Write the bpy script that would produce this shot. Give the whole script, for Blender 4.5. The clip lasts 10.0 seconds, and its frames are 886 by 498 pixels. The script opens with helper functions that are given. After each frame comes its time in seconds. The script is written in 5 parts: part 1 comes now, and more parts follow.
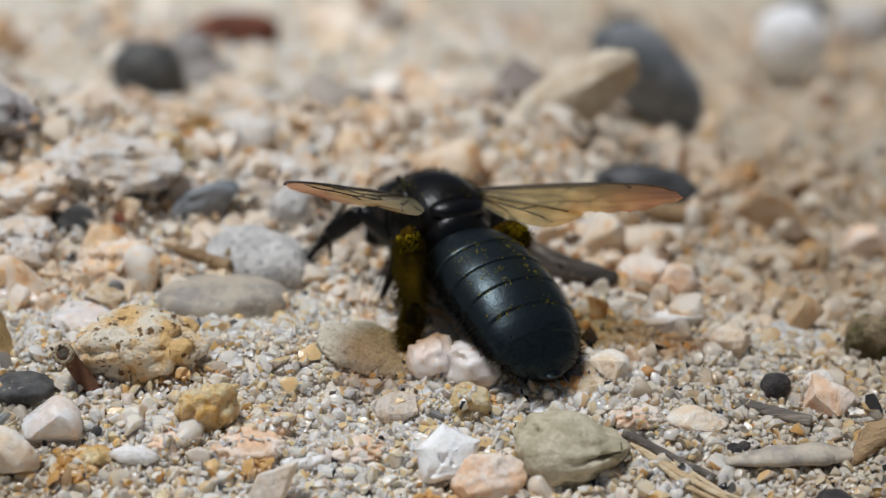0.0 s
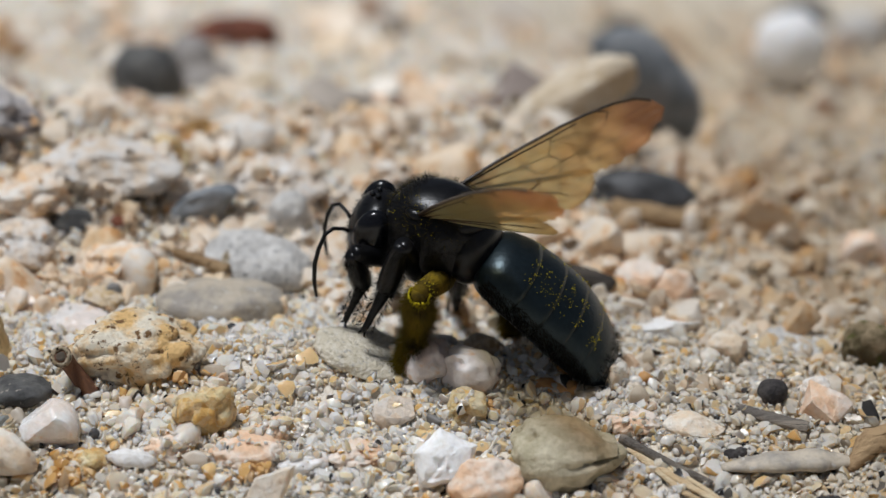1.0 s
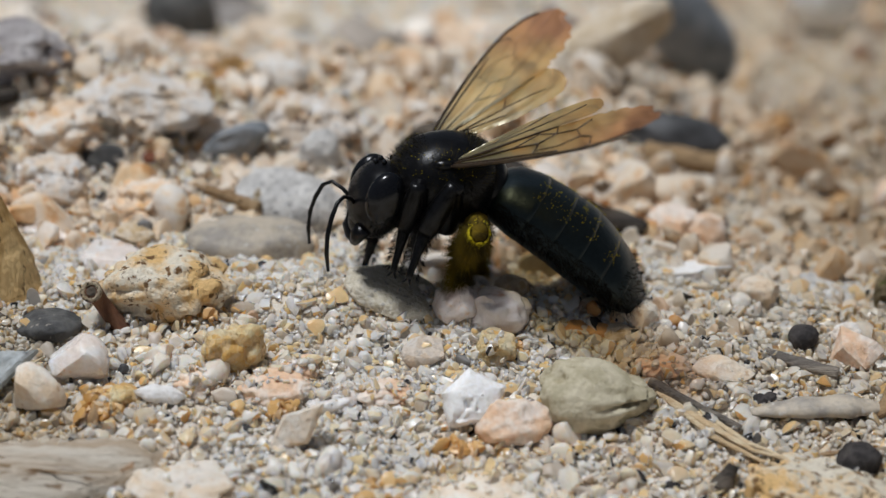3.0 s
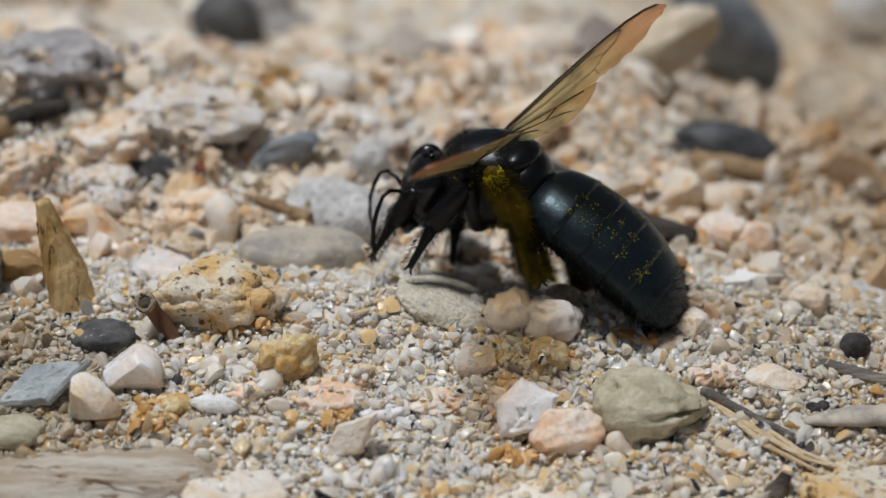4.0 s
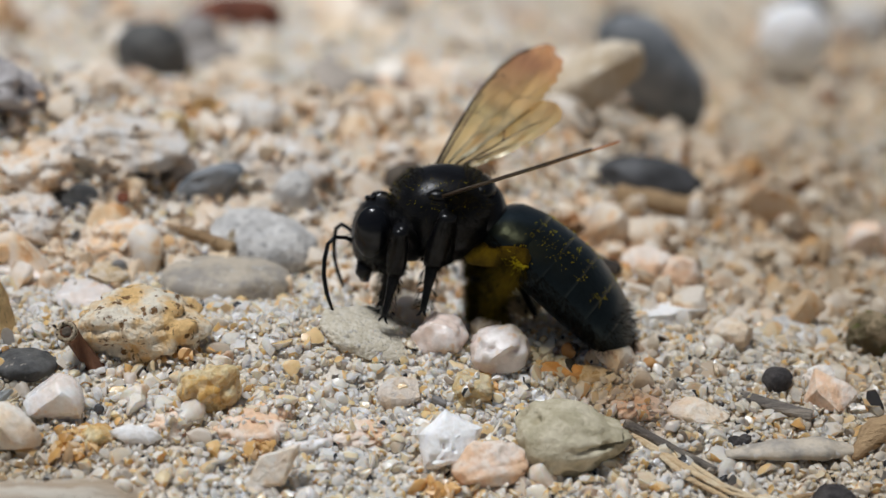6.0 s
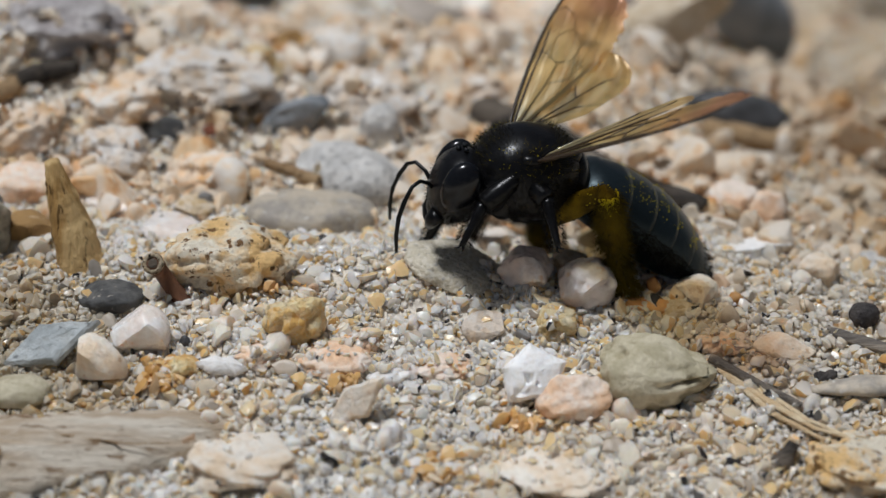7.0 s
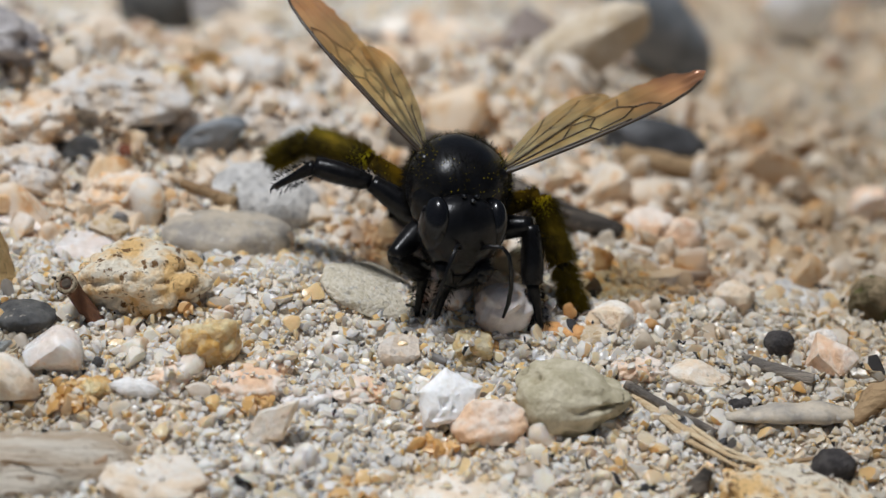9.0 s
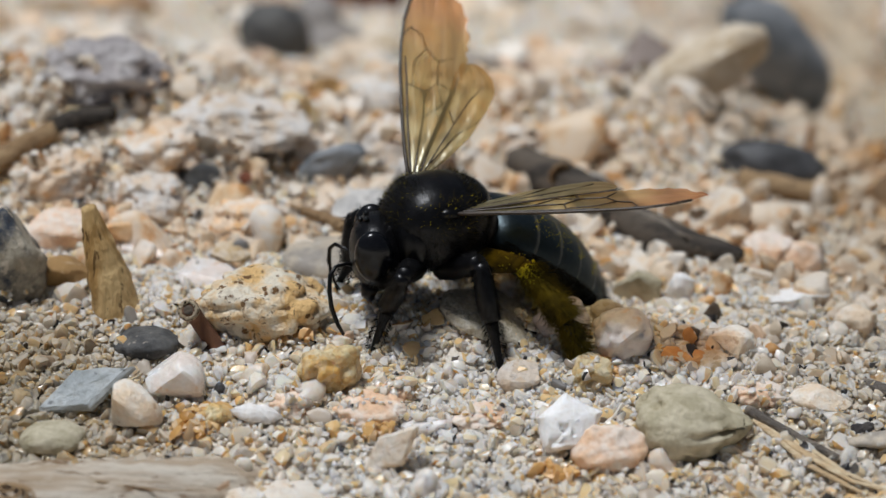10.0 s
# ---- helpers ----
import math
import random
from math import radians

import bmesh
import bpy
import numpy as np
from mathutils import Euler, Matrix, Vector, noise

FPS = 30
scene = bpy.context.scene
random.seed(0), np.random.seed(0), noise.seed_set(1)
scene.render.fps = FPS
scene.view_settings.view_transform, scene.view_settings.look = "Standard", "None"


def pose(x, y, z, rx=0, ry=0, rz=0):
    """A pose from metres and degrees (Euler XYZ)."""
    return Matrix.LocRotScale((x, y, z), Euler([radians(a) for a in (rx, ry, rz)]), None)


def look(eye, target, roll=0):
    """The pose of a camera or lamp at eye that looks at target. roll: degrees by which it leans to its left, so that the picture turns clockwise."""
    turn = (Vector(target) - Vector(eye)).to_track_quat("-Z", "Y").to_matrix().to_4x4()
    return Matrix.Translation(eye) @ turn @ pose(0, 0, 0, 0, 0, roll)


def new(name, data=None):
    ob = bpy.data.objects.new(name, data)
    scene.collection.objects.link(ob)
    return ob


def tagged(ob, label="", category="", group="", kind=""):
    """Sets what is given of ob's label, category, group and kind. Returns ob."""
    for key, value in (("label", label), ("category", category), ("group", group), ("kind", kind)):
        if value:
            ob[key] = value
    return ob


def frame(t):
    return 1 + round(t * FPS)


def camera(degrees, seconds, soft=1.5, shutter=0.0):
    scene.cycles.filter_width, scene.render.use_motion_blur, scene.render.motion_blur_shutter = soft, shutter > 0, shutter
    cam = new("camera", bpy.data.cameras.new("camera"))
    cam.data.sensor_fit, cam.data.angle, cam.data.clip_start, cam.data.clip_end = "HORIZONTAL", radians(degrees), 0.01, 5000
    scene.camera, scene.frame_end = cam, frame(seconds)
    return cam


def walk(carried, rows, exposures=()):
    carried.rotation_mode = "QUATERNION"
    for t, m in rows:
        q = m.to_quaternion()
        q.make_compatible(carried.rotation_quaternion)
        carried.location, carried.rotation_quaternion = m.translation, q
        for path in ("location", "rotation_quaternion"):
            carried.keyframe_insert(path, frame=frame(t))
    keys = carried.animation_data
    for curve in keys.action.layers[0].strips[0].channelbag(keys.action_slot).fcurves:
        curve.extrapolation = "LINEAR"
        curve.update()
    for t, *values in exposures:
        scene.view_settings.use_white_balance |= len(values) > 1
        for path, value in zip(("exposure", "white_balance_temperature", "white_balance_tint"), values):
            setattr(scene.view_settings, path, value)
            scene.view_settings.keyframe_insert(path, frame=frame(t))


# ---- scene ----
MM = 0.001


def mm(x, y, z):
    return Vector((x * MM, y * MM, z * MM))


# ---- camera: hand-held close-up of a patch of beach, about 18 cm from the bee ----
cam = camera(22.0, 10.0, soft=1.4)
cam.data.dof.use_dof = True
cam.data.dof.focus_distance = 0.1755
cam.data.dof.aperture_fstop = 21.0
CAMERA_ROWS = [
    (0, pose(-0.01203, -0.16377, 0.08002, 66.657, -0.982, -3.378)),
    (0.5, pose(-0.01191, -0.16371, 0.08023, 66.424, -1.553, -3.999)),
    (1, pose(-0.01197, -0.16387, 0.08022, 66.725, -1.243, -3.298)),
    (1.5, pose(-0.01189, -0.16357, 0.08016, 65.373, -0.841, -2.165)),
    (2, pose(-0.01226, -0.16366, 0.07964, 64.588, -0.666, -1.679)),
    (2.5, pose(-0.01202, -0.16359, 0.07995, 65.005, -0.843, -1.850)),
    (2.7, pose(-0.01185, -0.16352, 0.07963, 65.312, -1.456, -2.146)),
    (3.8, pose(-0.01291, -0.16388, 0.08019, 65.240, -1.754, -2.291)),
    (4, pose(-0.01339, -0.16384, 0.08017, 65.431, -1.125, -1.576)),
    (4.5, pose(-0.01248, -0.16393, 0.08037, 66.000, -0.000, 0.001)),
    (5, pose(-0.01300, -0.16381, 0.07985, 66.576, -1.474, -1.785)),
    (5.2, pose(-0.01290, -0.16401, 0.07985, 66.644, -1.941, -2.884)),
    (6.3, pose(-0.01374, -0.16380, 0.07937, 66.041, -2.364, -3.185)),
    (6.5, pose(-0.01319, -0.16386, 0.07905, 65.486, -2.019, -2.500)),
    (7, pose(-0.01328, -0.16372, 0.07952, 64.704, -1.620, -1.065)),
    (7.5, pose(-0.01352, -0.16364, 0.07959, 65.846, -1.895, -1.031)),
    (8, pose(-0.01374, -0.16357, 0.07945, 66.356, -2.843, -2.690)),
    (8.5, pose(-0.01401, -0.16337, 0.07893, 66.005, -3.126, -2.940)),
    (9, pose(-0.01377, -0.16323, 0.07913, 65.417, -3.193, -2.829)),
    (9.5, pose(-0.01382, -0.16340, 0.07918, 65.912, -2.481, -1.739)),
    (10, pose(-0.01382, -0.16349, 0.07945, 65.890, -1.689, -0.237)),
]

EXPOSURES = [(0.0, -0.29), (1.0, -0.27), (1.5, -0.24), (2.0, -0.34), (2.7, -0.35), (4.0, -0.36), (5.0, -0.43), (6.5, -0.20),
             (7.0, -0.37), (7.5, -0.41), (8.0, -0.22), (8.5, -0.27), (9.0, -0.20), (9.5, -0.31), (10.0, -0.28)]
walk(cam, CAMERA_ROWS, [(t, stops - 0.40, 6000, 10.0) for t, stops in EXPOSURES])

# ---- daylight: hazy sun, almost overhead ----
SUN_ELEVATION, SUN_AZIMUTH = 75.0, 182.0   # degrees; azimuth counted from +x towards +y
world = bpy.data.worlds.new("sky")
scene.world = world
world.use_nodes = True
wn = world.node_tree
sky = wn.nodes.new("ShaderNodeTexSky")
sky.sky_type = "NISHITA"
sky.sun_disc = False
sky.sun_elevation = radians(SUN_ELEVATION)
sky.sun_rotation = radians(90.0 - SUN_AZIMUTH)
sky.dust_density = 3.0
wn.nodes["Background"].inputs["Strength"].default_value = 0.044
haze = wn.nodes.new("ShaderNodeHueSaturation")
haze.inputs["Saturation"].default_value = 0.5
wn.links.new(sky.outputs["Color"], haze.inputs["Color"])
wn.links.new(haze.outputs["Color"], wn.nodes["Background"].inputs["Color"])
sun = new("sun", bpy.data.lights.new("sun", "SUN"))
sun.data.energy = 4.7
sun.data.angle = radians(11.0)
sun.data.color = (1.0, 0.98, 0.95)
sun_way = Vector((math.cos(radians(SUN_ELEVATION)) * math.cos(radians(SUN_AZIMUTH)),
                  math.cos(radians(SUN_ELEVATION)) * math.sin(radians(SUN_AZIMUTH)),
                  math.sin(radians(SUN_ELEVATION))))
sun.matrix_basis = look(sun_way * 2.0, (0, 0, 0))


# ---- materials ----
def ramp_node(nt, stops):
    r = nt.nodes.new("ShaderNodeValToRGB")
    while len(r.color_ramp.elements) < len(stops):
        r.color_ramp.elements.new(0.5)
    for e, (p, c) in zip(r.color_ramp.elements, stops):
        e.position, e.color = p, (*c, 1)
    return r


def base_material(name, rough=0.6, spec=0.4):
    m = bpy.data.materials.new(name)
    m.use_nodes = True
    b = m.node_tree.nodes["Principled BSDF"]
    b.inputs["Roughness"].default_value = rough
    b.inputs["Specular IOR Level"].default_value = spec
    return m, m.node_tree, b


def noise_node(nt, vec, scale, detail=6.0, rough=0.6):
    n = nt.nodes.new("ShaderNodeTexNoise")
    n.inputs["Scale"].default_value = scale
    n.inputs["Detail"].default_value = detail
    n.inputs["Roughness"].default_value = rough
    nt.links.new(vec, n.inputs["Vector"])
    return n


def mix_colour(nt, fac, a, b, kind="MIX"):
    m = nt.nodes.new("ShaderNodeMix")
    m.data_type, m.blend_type = "RGBA", kind
    for sock, val in ((m.inputs[0], fac), (m.inputs[6], a), (m.inputs[7], b)):
        if isinstance(val, (int, float)):
            sock.default_value = val
        elif isinstance(val, tuple):
            sock.default_value = (*val, 1)
        else:
            nt.links.new(val, sock)
    return m.outputs[2]


def damp_shade_patch(nt, tc, wobble, col):
    """Browner sand in two patches with uneven edges: damp on the right; damp and painted-in shade between stones near
    left.
    """
    sep = nt.nodes.new("ShaderNodeSeparateXYZ")
    nt.links.new(tc.outputs["Object"], sep.inputs[0])
    add = nt.nodes.new("ShaderNodeMath")
    add.operation = "MULTIPLY_ADD"
    add.inputs[1].default_value = 0.03
    nt.links.new(wobble.outputs["Fac"], add.inputs[0])
    nt.links.new(sep.outputs["X"], add.inputs[2])
    rng = nt.nodes.new("ShaderNodeMapRange")
    rng.inputs["From Min"].default_value, rng.inputs["From Max"].default_value = 0.022, 0.05
    nt.links.new(add.outputs[0], rng.inputs["Value"])
    low = nt.nodes.new("ShaderNodeMapRange")
    low.inputs["From Min"].default_value, low.inputs["From Max"].default_value = -0.012, -0.026
    nt.links.new(add.outputs[0], low.inputs["Value"])
    near = nt.nodes.new("ShaderNodeMapRange")
    near.inputs["From Min"].default_value, near.inputs["From Max"].default_value = 0.006, -0.006
    nt.links.new(sep.outputs["Y"], near.inputs["Value"])
    both = nt.nodes.new("ShaderNodeMath")
    both.operation = "MULTIPLY"
    nt.links.new(low.outputs[0], both.inputs[0])
    nt.links.new(near.outputs[0], both.inputs[1])
    length = nt.nodes.new("ShaderNodeVectorMath")
    length.operation = "LENGTH"
    nt.links.new(tc.outputs["Object"], length.inputs[0])
    within = nt.nodes.new("ShaderNodeMapRange")
    within.inputs["From Min"].default_value, within.inputs["From Max"].default_value = 0.26, 0.16
    nt.links.new(length.outputs["Value"], within.inputs["Value"])
    local = []
    for mask in (rng, both):
        bounded = nt.nodes.new("ShaderNodeMath")
        bounded.operation = "MULTIPLY"
        nt.links.new(mask.outputs[0], bounded.inputs[0])
        nt.links.new(within.outputs[0], bounded.inputs[1])
        local.append(bounded)
    # near-left tone: damp brown plus shade between stones, multiplied into the colour
    damp_shaded = mix_colour(nt, 1.0, col, (0.60, 0.55, 0.46), "MULTIPLY")
    col = mix_colour(nt, local[1].outputs[0], col, damp_shaded)
    wet = mix_colour(nt, 1.0, col, (0.74, 0.69, 0.61), "MULTIPLY")
    return mix_colour(nt, local[0].outputs[0], col, wet)


def rock_material(name, a, b, speck=None, speck_amount=0.42, scale=400.0, rough=0.65, spec=0.35, bump=0.35, stretch=(1, 1, 1), glow_through=0.0, vary=0.10, speck_scale=2.6, cells=0.0, clear=0.0, damp_shade=False):
    """Stone: two broad colours, grain, specks of a third colour, fine relief; cells: cemented grains. scale, cells: features per metre."""
    m, nt, bs = base_material(name, rough, spec)
    tc = nt.nodes.new("ShaderNodeTexCoord")
    info = nt.nodes.new("ShaderNodeObjectInfo")
    mp = nt.nodes.new("ShaderNodeMapping")
    mp.inputs["Scale"].default_value = stretch
    off = nt.nodes.new("ShaderNodeVectorMath")
    off.operation = "ADD"
    nt.links.new(tc.outputs["Object"], off.inputs[0])
    nt.links.new(info.outputs["Random"], off.inputs[1])
    nt.links.new(off.outputs[0], mp.inputs["Vector"])
    v = mp.outputs["Vector"]
    n1 = noise_node(nt, v, scale * 1.1, 6, 0.62)
    n2 = noise_node(nt, v, scale * 6.0, 6, 0.65)
    r1 = ramp_node(nt, [(0.42, a), (0.57, b)])
    nt.links.new(n1.outputs["Fac"], r1.inputs["Fac"])
    dark = ramp_node(nt, [(0.3, (0.80, 0.77, 0.72)), (0.52, (1.0, 1.0, 1.0)), (0.8, (1.12, 1.12, 1.12))])
    nt.links.new(n2.outputs["Fac"], dark.inputs["Fac"])
    col = mix_colour(nt, 0.8, r1.outputs["Color"], dark.outputs["Color"], "MULTIPLY")
    if speck:
        n3 = noise_node(nt, v, scale * speck_scale * 1.5, 4, 0.55)
        r3 = ramp_node(nt, [(1 - speck_amount - 0.03, (0, 0, 0)), (1 - speck_amount + 0.04, (1, 1, 1))])
        nt.links.new(n3.outputs["Fac"], r3.inputs["Fac"])
        col = mix_colour(nt, r3.outputs["Color"], col, speck)
    vor = None
    if cells:
        warp = nt.nodes.new("ShaderNodeVectorMath")
        warp.operation = "MULTIPLY_ADD"
        warp.inputs[1].default_value = (0.5 / cells,) * 3
        nt.links.new(n2.outputs["Color"], warp.inputs[0])
        nt.links.new(v, warp.inputs[2])
        vor = nt.nodes.new("ShaderNodeTexVoronoi")
        vor.feature = "SMOOTH_F1"
        vor.inputs["Smoothness"].default_value = 0.25
        vor.inputs["Scale"].default_value = cells
        nt.links.new(warp.outputs[0], vor.inputs["Vector"])
        pick = nt.nodes.new("ShaderNodeSeparateColor")
        nt.links.new(vor.outputs["Color"], pick.inputs[0])
        pale = tuple(min(0.88, 0.45 * q + 0.5) for q in b)
        rc = ramp_node(nt, [(0.0, a), (0.3, b), (0.55, pale), (0.8, b), (0.97, a), (1.0, speck or a)])
        nt.links.new(pick.outputs[0], rc.inputs["Fac"])
        col = mix_colour(nt, 0.4, col, rc.outputs["Color"])
    if damp_shade:
        col = damp_shade_patch(nt, tc, n1, col)
    hsv = nt.nodes.new("ShaderNodeHueSaturation")
    rng = nt.nodes.new("ShaderNodeMapRange")
    rng.inputs["To Min"].default_value, rng.inputs["To Max"].default_value = 1 - vary, 1 + vary
    nt.links.new(info.outputs["Random"], rng.inputs["Value"])
    nt.links.new(rng.outputs[0], hsv.inputs["Value"])
    nt.links.new(col, hsv.inputs["Color"])
    nt.links.new(hsv.outputs["Color"], bs.inputs["Base Color"])
    bp = nt.nodes.new("ShaderNodeBump")
    bp.inputs["Strength"].default_value = bump
    bp.inputs["Distance"].default_value = 0.0007
    nt.links.new(n2.outputs["Fac"], bp.inputs["Height"])
    nt.links.new(bp.outputs["Normal"], bs.inputs["Normal"])
    if vor:
        dome = nt.nodes.new("ShaderNodeBump")
        dome.invert = True
        dome.inputs["Strength"].default_value = 0.8
        dome.inputs["Distance"].default_value = 0.35 / cells
        nt.links.new(vor.outputs["Distance"], dome.inputs["Height"])
        nt.links.new(dome.outputs["Normal"], bp.inputs["Normal"])
    rr = nt.nodes.new("ShaderNodeMapRange")
    rr.inputs["To Min"].default_value, rr.inputs["To Max"].default_value = rough - 0.12, min(1.0, rough + 0.15)
    nt.links.new(n2.outputs["Fac"], rr.inputs["Value"])
    nt.links.new(rr.outputs[0], bs.inputs["Roughness"])
    bs.inputs["Transmission Weight"].default_value = clear
    if glow_through:
        bs.inputs["Subsurface Weight"].default_value = glow_through
        bs.inputs["Subsurface Radius"].default_value = (0.0008, 0.0007, 0.0006)
        bs.inputs["Subsurface Scale"].default_value = 1.0
    return m


def grain_material(name, stops, rough=0.4, glow_through=0.0, glassy=0.0, rust=0.0):
    """Loose grains: every island takes its own colour from the ramp, with fine mottling; glassy: how clear the quartz grains are; rust: strength of orange iron stains."""
    m, nt, bs = base_material(name, rough, 0.5)
    geo = nt.nodes.new("ShaderNodeNewGeometry")
    tc = nt.nodes.new("ShaderNodeTexCoord")
    r = ramp_node(nt, stops)
    r.color_ramp.interpolation = "LINEAR"
    nt.links.new(geo.outputs["Random Per Island"], r.inputs["Fac"])
    n = noise_node(nt, tc.outputs["Object"], 2600.0, 4, 0.6)
    d = ramp_node(nt, [(0.3, (0.92, 0.89, 0.84)), (0.5, (1, 1, 1)), (0.85, (1.06, 1.06, 1.06))])
    nt.links.new(n.outputs["Fac"], d.inputs["Fac"])
    col = mix_colour(nt, 0.85, r.outputs["Color"], d.outputs["Color"], "MULTIPLY")
    big = noise_node(nt, tc.outputs["Object"], 75.0, 4, 0.6)
    tint = ramp_node(nt, [(0.36, (1.0, 0.90, 0.76)), (0.50, (1.0, 0.98, 0.94))])
    nt.links.new(big.outputs["Fac"], tint.inputs["Fac"])
    col = mix_colour(nt, 0.8, col, tint.outputs["Color"], "MULTIPLY")
    if rust:
        stains = noise_node(nt, tc.outputs["Object"], 420.0, 5, 0.62)
        iron = ramp_node(nt, [(0.37, (0.80, 0.50, 0.22)), (0.44, (0.96, 0.84, 0.66)), (0.54, (1.0, 1.0, 1.0))])
        nt.links.new(stains.outputs["Fac"], iron.inputs["Fac"])
        col = mix_colour(nt, rust, col, iron.outputs["Color"], "MULTIPLY")
    col = damp_shade_patch(nt, tc, big, col)
    nt.links.new(col, bs.inputs["Base Color"])
    if glassy:
        quartz = ramp_node(nt, [(0.08, (0, 0, 0)), (0.16, (glassy,) * 3), (0.5, (glassy,) * 3), (0.58, (0, 0, 0)), (0.7, (0, 0, 0)), (0.76, (glassy * 0.7,) * 3), (0.86, (0, 0, 0))])
        nt.links.new(geo.outputs["Random Per Island"], quartz.inputs["Fac"])
        nt.links.new(quartz.outputs["Color"], bs.inputs["Transmission Weight"])
        bs.inputs["IOR"].default_value = 1.45
        bs.inputs["Subsurface Weight"].default_value = 0.7
        bs.inputs["Subsurface Radius"].default_value = (0.0006, 0.00052, 0.00042)
        bs.inputs["Subsurface Scale"].default_value = 1.0
    bp = nt.nodes.new("ShaderNodeBump")
    bp.inputs["Strength"].default_value = 0.25
    bp.inputs["Distance"].default_value = 0.0002
    nt.links.new(n.outputs["Fac"], bp.inputs["Height"])
    nt.links.new(bp.outputs["Normal"], bs.inputs["Normal"])
    if glow_through:
        through_light = nt.nodes.new("ShaderNodeBsdfTranslucent")
        nt.links.new(col, through_light.inputs["Color"])
        both = nt.nodes.new("ShaderNodeMixShader")
        both.inputs[0].default_value = glow_through
        nt.links.new(bs.outputs[0], both.inputs[1])
        nt.links.new(through_light.outputs[0], both.inputs[2])
        nt.links.new(both.outputs[0], nt.nodes["Material Output"].inputs["Surface"])
    return m


def plain_material(name, a, b, scale, rough, spec=0.5, bump=0.2, distance=0.0001, metal=0.0, coat=0.0):
    m, nt, bs = base_material(name, rough, spec)
    tc = nt.nodes.new("ShaderNodeTexCoord")
    n = noise_node(nt, tc.outputs["Object"], scale, 5, 0.6)
    r = ramp_node(nt, [(0.35, a), (0.65, b)])
    nt.links.new(n.outputs["Fac"], r.inputs["Fac"])
    nt.links.new(r.outputs["Color"], bs.inputs["Base Color"])
    bp = nt.nodes.new("ShaderNodeBump")
    bp.inputs["Strength"].default_value = bump
    bp.inputs["Distance"].default_value = distance
    nt.links.new(n.outputs["Fac"], bp.inputs["Height"])
    nt.links.new(bp.outputs["Normal"], bs.inputs["Normal"])
    bs.inputs["Metallic"].default_value = metal
    bs.inputs["Coat Weight"].default_value = coat
    bs.inputs["Coat Roughness"].default_value = 0.15
    return m


def wing_material(name):
    """Thin smoky membrane: olive gold near the root; orange and rose iridescence and a silky, wrinkled sheen towards
    the tip, partly painted into the film colour.
    """
    m = bpy.data.materials.new(name)
    m.use_nodes = True
    nt = m.node_tree
    nt.nodes.remove(nt.nodes["Principled BSDF"])
    out = nt.nodes["Material Output"]
    tc = nt.nodes.new("ShaderNodeTexCoord")
    sep = nt.nodes.new("ShaderNodeSeparateXYZ")
    nt.links.new(tc.outputs["Object"], sep.inputs[0])
    rng = nt.nodes.new("ShaderNodeMapRange")
    rng.inputs["From Max"].default_value = 0.0195
    nt.links.new(sep.outputs["X"], rng.inputs["Value"])
    n = noise_node(nt, tc.outputs["Object"], 260.0, 3, 0.5)
    along_span = nt.nodes.new("ShaderNodeMapping")
    along_span.inputs["Scale"].default_value = (0.14, 1.0, 1.0)
    nt.links.new(tc.outputs["Object"], along_span.inputs["Vector"])
    wrinkle = noise_node(nt, along_span.outputs["Vector"], 1300.0, 2, 0.5)
    add = nt.nodes.new("ShaderNodeMath")
    add.operation = "MULTIPLY_ADD"
    add.inputs[1].default_value = 0.3
    nt.links.new(n.outputs["Fac"], add.inputs[0])
    nt.links.new(rng.outputs[0], add.inputs[2])
    # orange end stops paint the tip's iridescent reflection into the film
    r = ramp_node(nt, [(0.2, (0.68, 0.55, 0.21)), (0.6, (0.68, 0.49, 0.13)), (0.8, (0.82, 0.46, 0.11)), (1.0, (0.84, 0.33, 0.10))])
    nt.links.new(add.outputs[0], r.inputs["Fac"])
    # light and dark streaks paint the sheen of the wrinkles into the colour
    sheen_streak = ramp_node(nt, [(0.38, (0.6, 0.52, 0.46)), (0.56, (1.0, 1.0, 1.0))])
    nt.links.new(wrinkle.outputs["Fac"], sheen_streak.inputs["Fac"])
    film_colour = mix_colour(nt, rng.outputs[0], r.outputs["Color"], mix_colour(nt, 1.0, r.outputs["Color"], sheen_streak.outputs["Color"], "MULTIPLY"))
    clear = nt.nodes.new("ShaderNodeBsdfTransparent")
    nt.links.new(mix_colour(nt, 0.55, film_colour, (0.74, 0.63, 0.41)), clear.inputs["Color"])
    trans = nt.nodes.new("ShaderNodeBsdfTranslucent")
    nt.links.new(film_colour, trans.inputs["Color"])
    matt = nt.nodes.new("ShaderNodeBsdfDiffuse")
    nt.links.new(mix_colour(nt, 0.1, film_colour, (0.96, 0.86, 0.56)), matt.inputs["Color"])
    body = nt.nodes.new("ShaderNodeMixShader")
    body.inputs[0].default_value = 0.68
    nt.links.new(trans.outputs[0], body.inputs[1])
    nt.links.new(matt.outputs[0], body.inputs[2])
    mixa = nt.nodes.new("ShaderNodeMixShader")
    mixa.inputs[0].default_value = 0.21
    nt.links.new(clear.outputs[0], mixa.inputs[1])
    nt.links.new(body.outputs[0], mixa.inputs[2])
    gl = nt.nodes.new("ShaderNodeBsdfGlossy")
    gl.inputs["Roughness"].default_value = 0.34
    sheen = ramp_node(nt, [(0.4, (0.80, 0.78, 0.62)), (0.8, (0.85, 0.66, 0.42)), (1.0, (0.85, 0.5, 0.36))])
    nt.links.new(add.outputs[0], sheen.inputs["Fac"])
    nt.links.new(sheen.outputs["Color"], gl.inputs["Color"])
